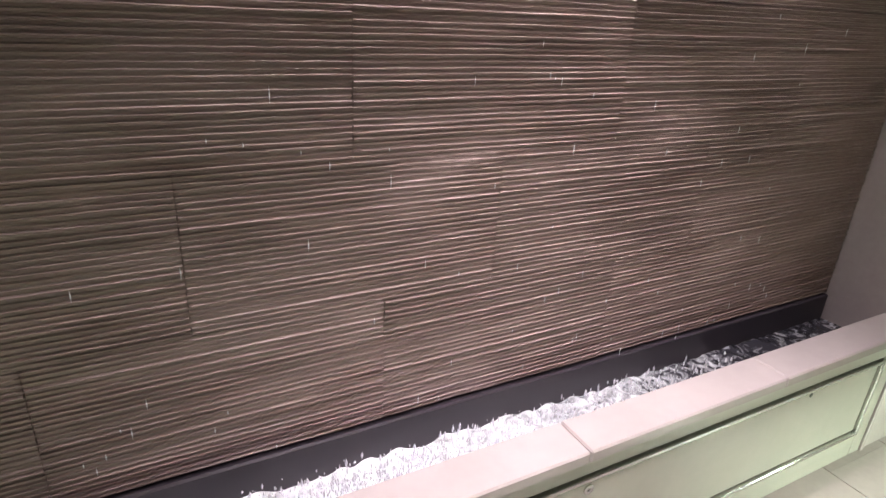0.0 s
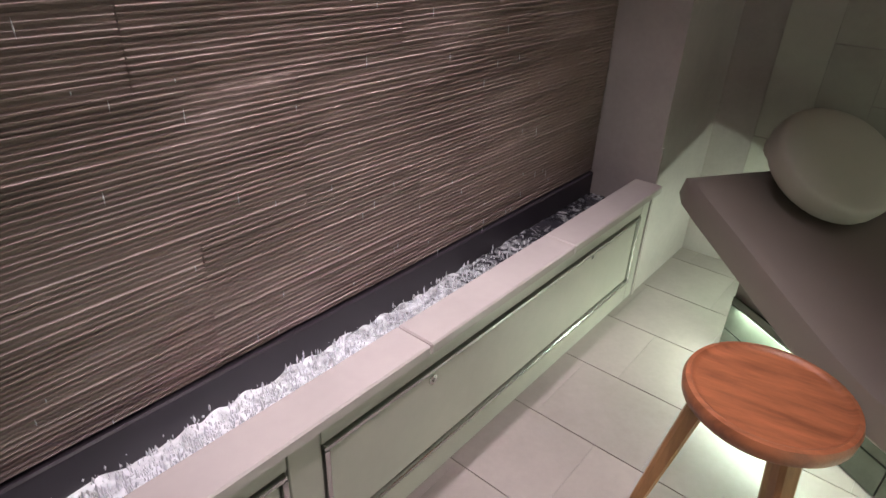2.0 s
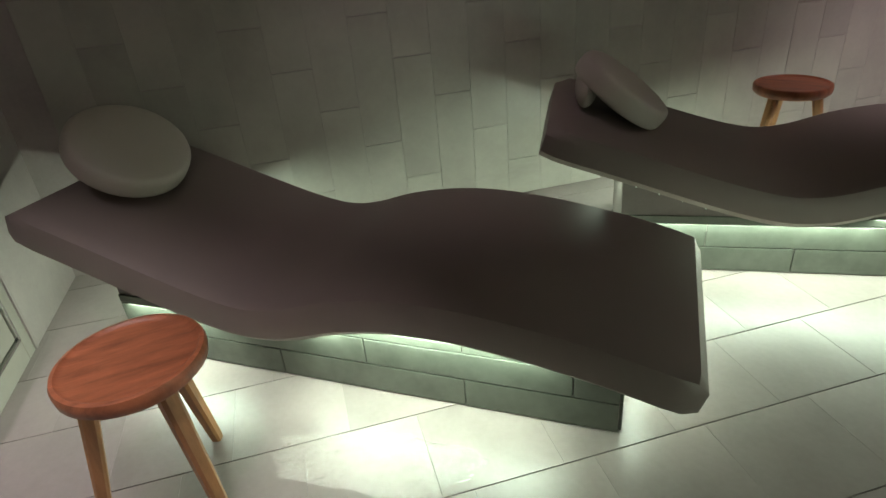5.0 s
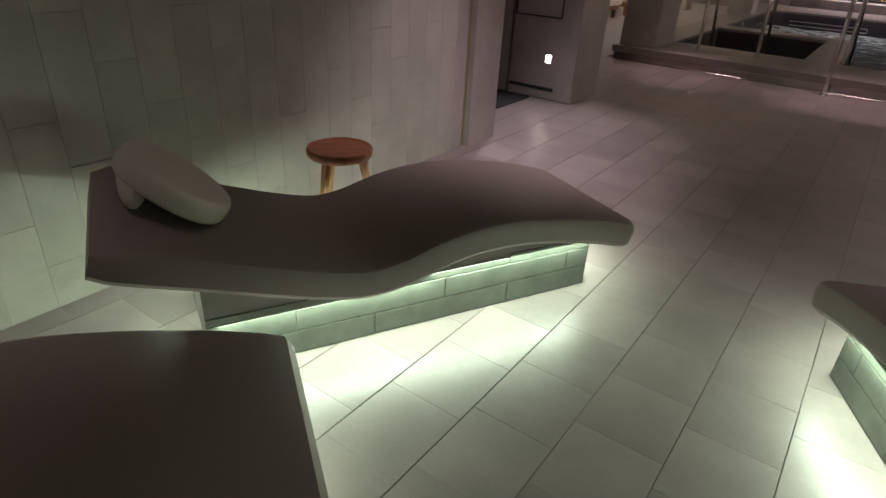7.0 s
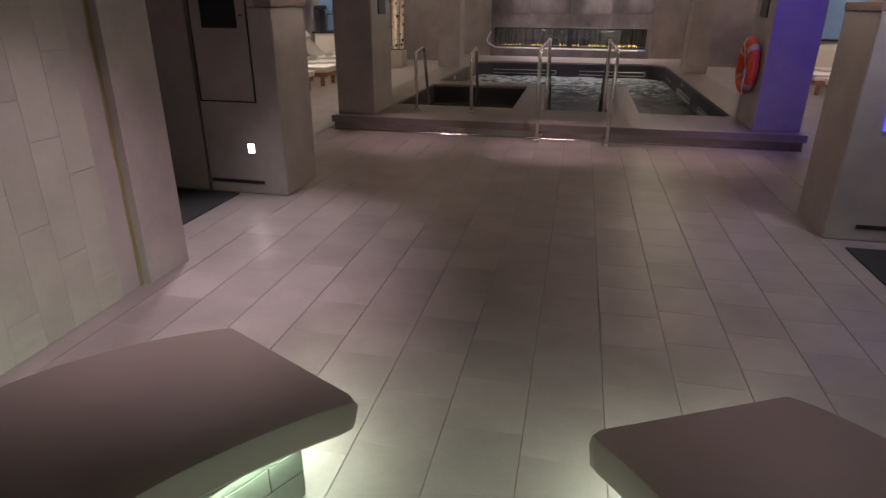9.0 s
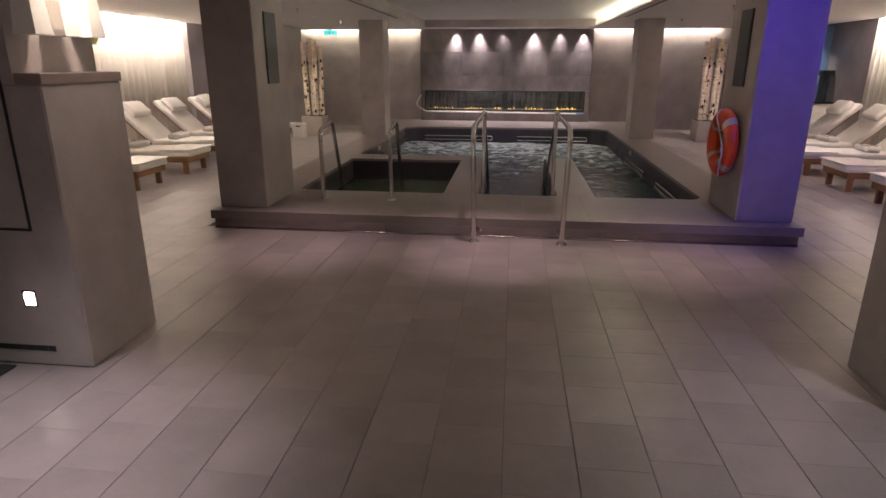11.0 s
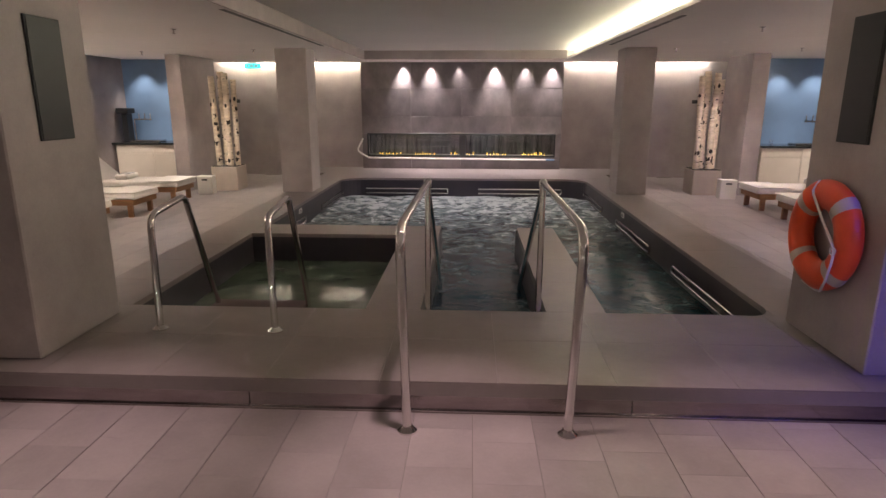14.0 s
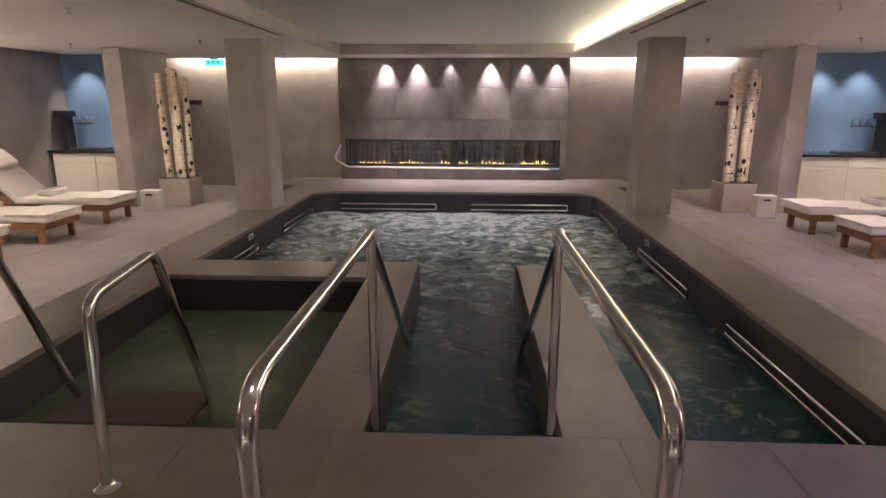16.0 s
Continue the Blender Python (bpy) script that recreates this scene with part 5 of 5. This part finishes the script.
for x0, x1 in ((-5.3, -2.3), (1.8, 4.6)):
    cv = thing("cove_light", "glowing white light strip above the end wall", "lamp")
    part("light_strip", boxed(x0, x1, 9.9, 9.94, ZL + 0.06, ZL + 0.08), M_COVE, cv)
ck = thing("wall_clock", "round brass-rimmed clock on the curtain wall", "clock", pose(SX + 0.13, 4.15, 1.93, 0, 90, 0))
part("rim", lathe(bmesh.new(), [(0.13, 0), (0.135, 0.02), (0.12, 0.03), (0.115, 0.02)], seg=32), M_BRASS, ck, smooth=True)
part("dial", lathe(bmesh.new(), [(0.114, 0.01), (0.113, 0.014)], seg=32), M_CREAM, ck)
part("hour_pointer", boxed(-0.004, 0.004, 0, 0.06, 0.0145, 0.017), M_BLACK, ck)
hose = thing("fire_hose", "thin blue and white hose lying before the fireplace", "hose")
part("tube_run", tube(bmesh.new(), rounded([(-2.32, YB - 0.03, 0.79), (-2.46, YB - 0.04, 0.54), (-2.2, YB - 0.04, 0.395), (1.5, YB - 0.04, 0.37)], 0.1), 0.017, 10), M_WHITE, hose, smooth=True)
part("coupling", tube(bmesh.new(), [(1.45, YB - 0.04, 0.37), (1.62, YB - 0.04, 0.37)], 0.02, 10), M_BLUE, hose, smooth=True)

# ---- pieces of the floor and walls ----
floor_ob = bpy.data.objects["floor"]
tile = slab_mesh("floor_tile", 0.2925, 0.3194, 0.02, M_FLOOR, 0.0006)
far = bmesh.new()
count = 0
for i in range(-24, 25):
    xm = 0.093 + 0.296 * i
    lag = (0.0, 0.13, 0.05, 0.21)[i % 4]
    for j in range(-30, 34):
        ym = -0.097 + 0.32 * j - lag
        if xm - 0.148 > DX0 - 0.02 and xm + 0.148 < DX1 + 0.02 and ym - 0.16 > DY0 + 0.06 and ym < 9.9:
            continue
        if ym < -9.45 or ym > 10 or xm < -7.2 or xm > 6.7:
            continue
        if -2.1 < xm < 1.7 and -7.0 < ym < 0.0:
            part("floor_tile", tile, M_FLOOR, floor_ob, m=pose(xm, ym, 0))
            count += 1
        elif DX0 < xm < DX1 and ym - 0.16 < DY0 + 0.06 < ym + 0.16:
            box(far, xm - 0.1462, xm + 0.1462, ym - 0.1597, DY0 + 0.06, -0.02, 0)
        else:
            box(far, xm - 0.1462, xm + 0.1462, ym - 0.1597, ym + 0.1597, -0.02, 0)
rest = part("floor_tiles", far, M_FLOOR_FAR, floor_ob, "grey-beige stone floor tiles")
tagged(rest, kind="stuff")

wall_ob = bpy.data.objects["wall_west"]
TW, TH = 0.167, 0.545
wt = mesh_of("wall_tile", boxed(0, 0.0045, -TW / 2 + 0.0004, TW / 2 - 0.0004, 0, TH - 0.004, bevel=0.0008), M_WALL)
for i in range(44):
    ym = -8.05 + TW * (i - 7)
    if ym - TW / 2 < YP or ym + TW / 2 > -4.47:
        continue
    z = 0.547 - 0.182 * (i - 7)
    while z > 0:
        z -= TH
    while z < ZL:
        z0, z1 = max(0.0, z), min(ZL - 0.002, z + TH)
        if z1 - z0 > 0.03:
            part("wall_tile", wt, M_WALL, wall_ob, m=Matrix.LocRotScale((WX - 0.004, ym, z0 + 0.002), None, (1, 1, (z1 - z0) / TH)))
        z += TH

cap = mesh_of("deck_tile", boxed(-0.5, 0.5, -0.5, 0.5, -0.5, 0.5), M_DECK)


def deck_tile(x0, x1, y0, y1):
    part("deck_tile", cap, M_DECK, deck, m=Matrix.LocRotScale(((x0 + x1) / 2, (y0 + y1) / 2, DECK - 0.005), None, (x1 - x0 - 0.002, y1 - y0 - 0.002, 0.0098)))


for k in range(9):
    x0 = DX0 + 0.6 * k
    deck_tile(x0, min(DX1, x0 + 0.6) if k < 8 else DX1, DY0, 0.56)
    if k < 8:
        deck_tile(max(DX0, x0), min(DX1, x0 + 0.6), 0.56, PY0)
deck_tile(DX0 + 4.8, DX1, 0.56, PY0)
for k in range(15):
    y0, y1 = PY0 + 0.6 * k, min(YB, PY0 + 0.6 * (k + 1))
    if y1 - y0 < 0.05:
        continue
    deck_tile(DX0, PX0, y0, y1)
    deck_tile(PX1, DX1, y0, y1)
for k in range(4):
    deck_tile(-0.79, -0.41, PY0 + 0.578 * k, PY0 + 0.578 * (k + 1))
    deck_tile(0.44, 0.84, PY0 + 0.6875 * k, PY0 + 0.6875 * (k + 1))
for x0, x1 in ((PX0, -1.6), (-1.6, -0.8), (-0.8, -0.41)):
    deck_tile(x0, x1, 3.384, 3.86)
for k in range(7):
    x0 = PX0 + 0.6243 * k
    deck_tile(x0, x0 + 0.6243, PY1, PY1 + 0.8)
    deck_tile(x0, x0 + 0.6243, PY1 + 0.8, YB - 0.002)
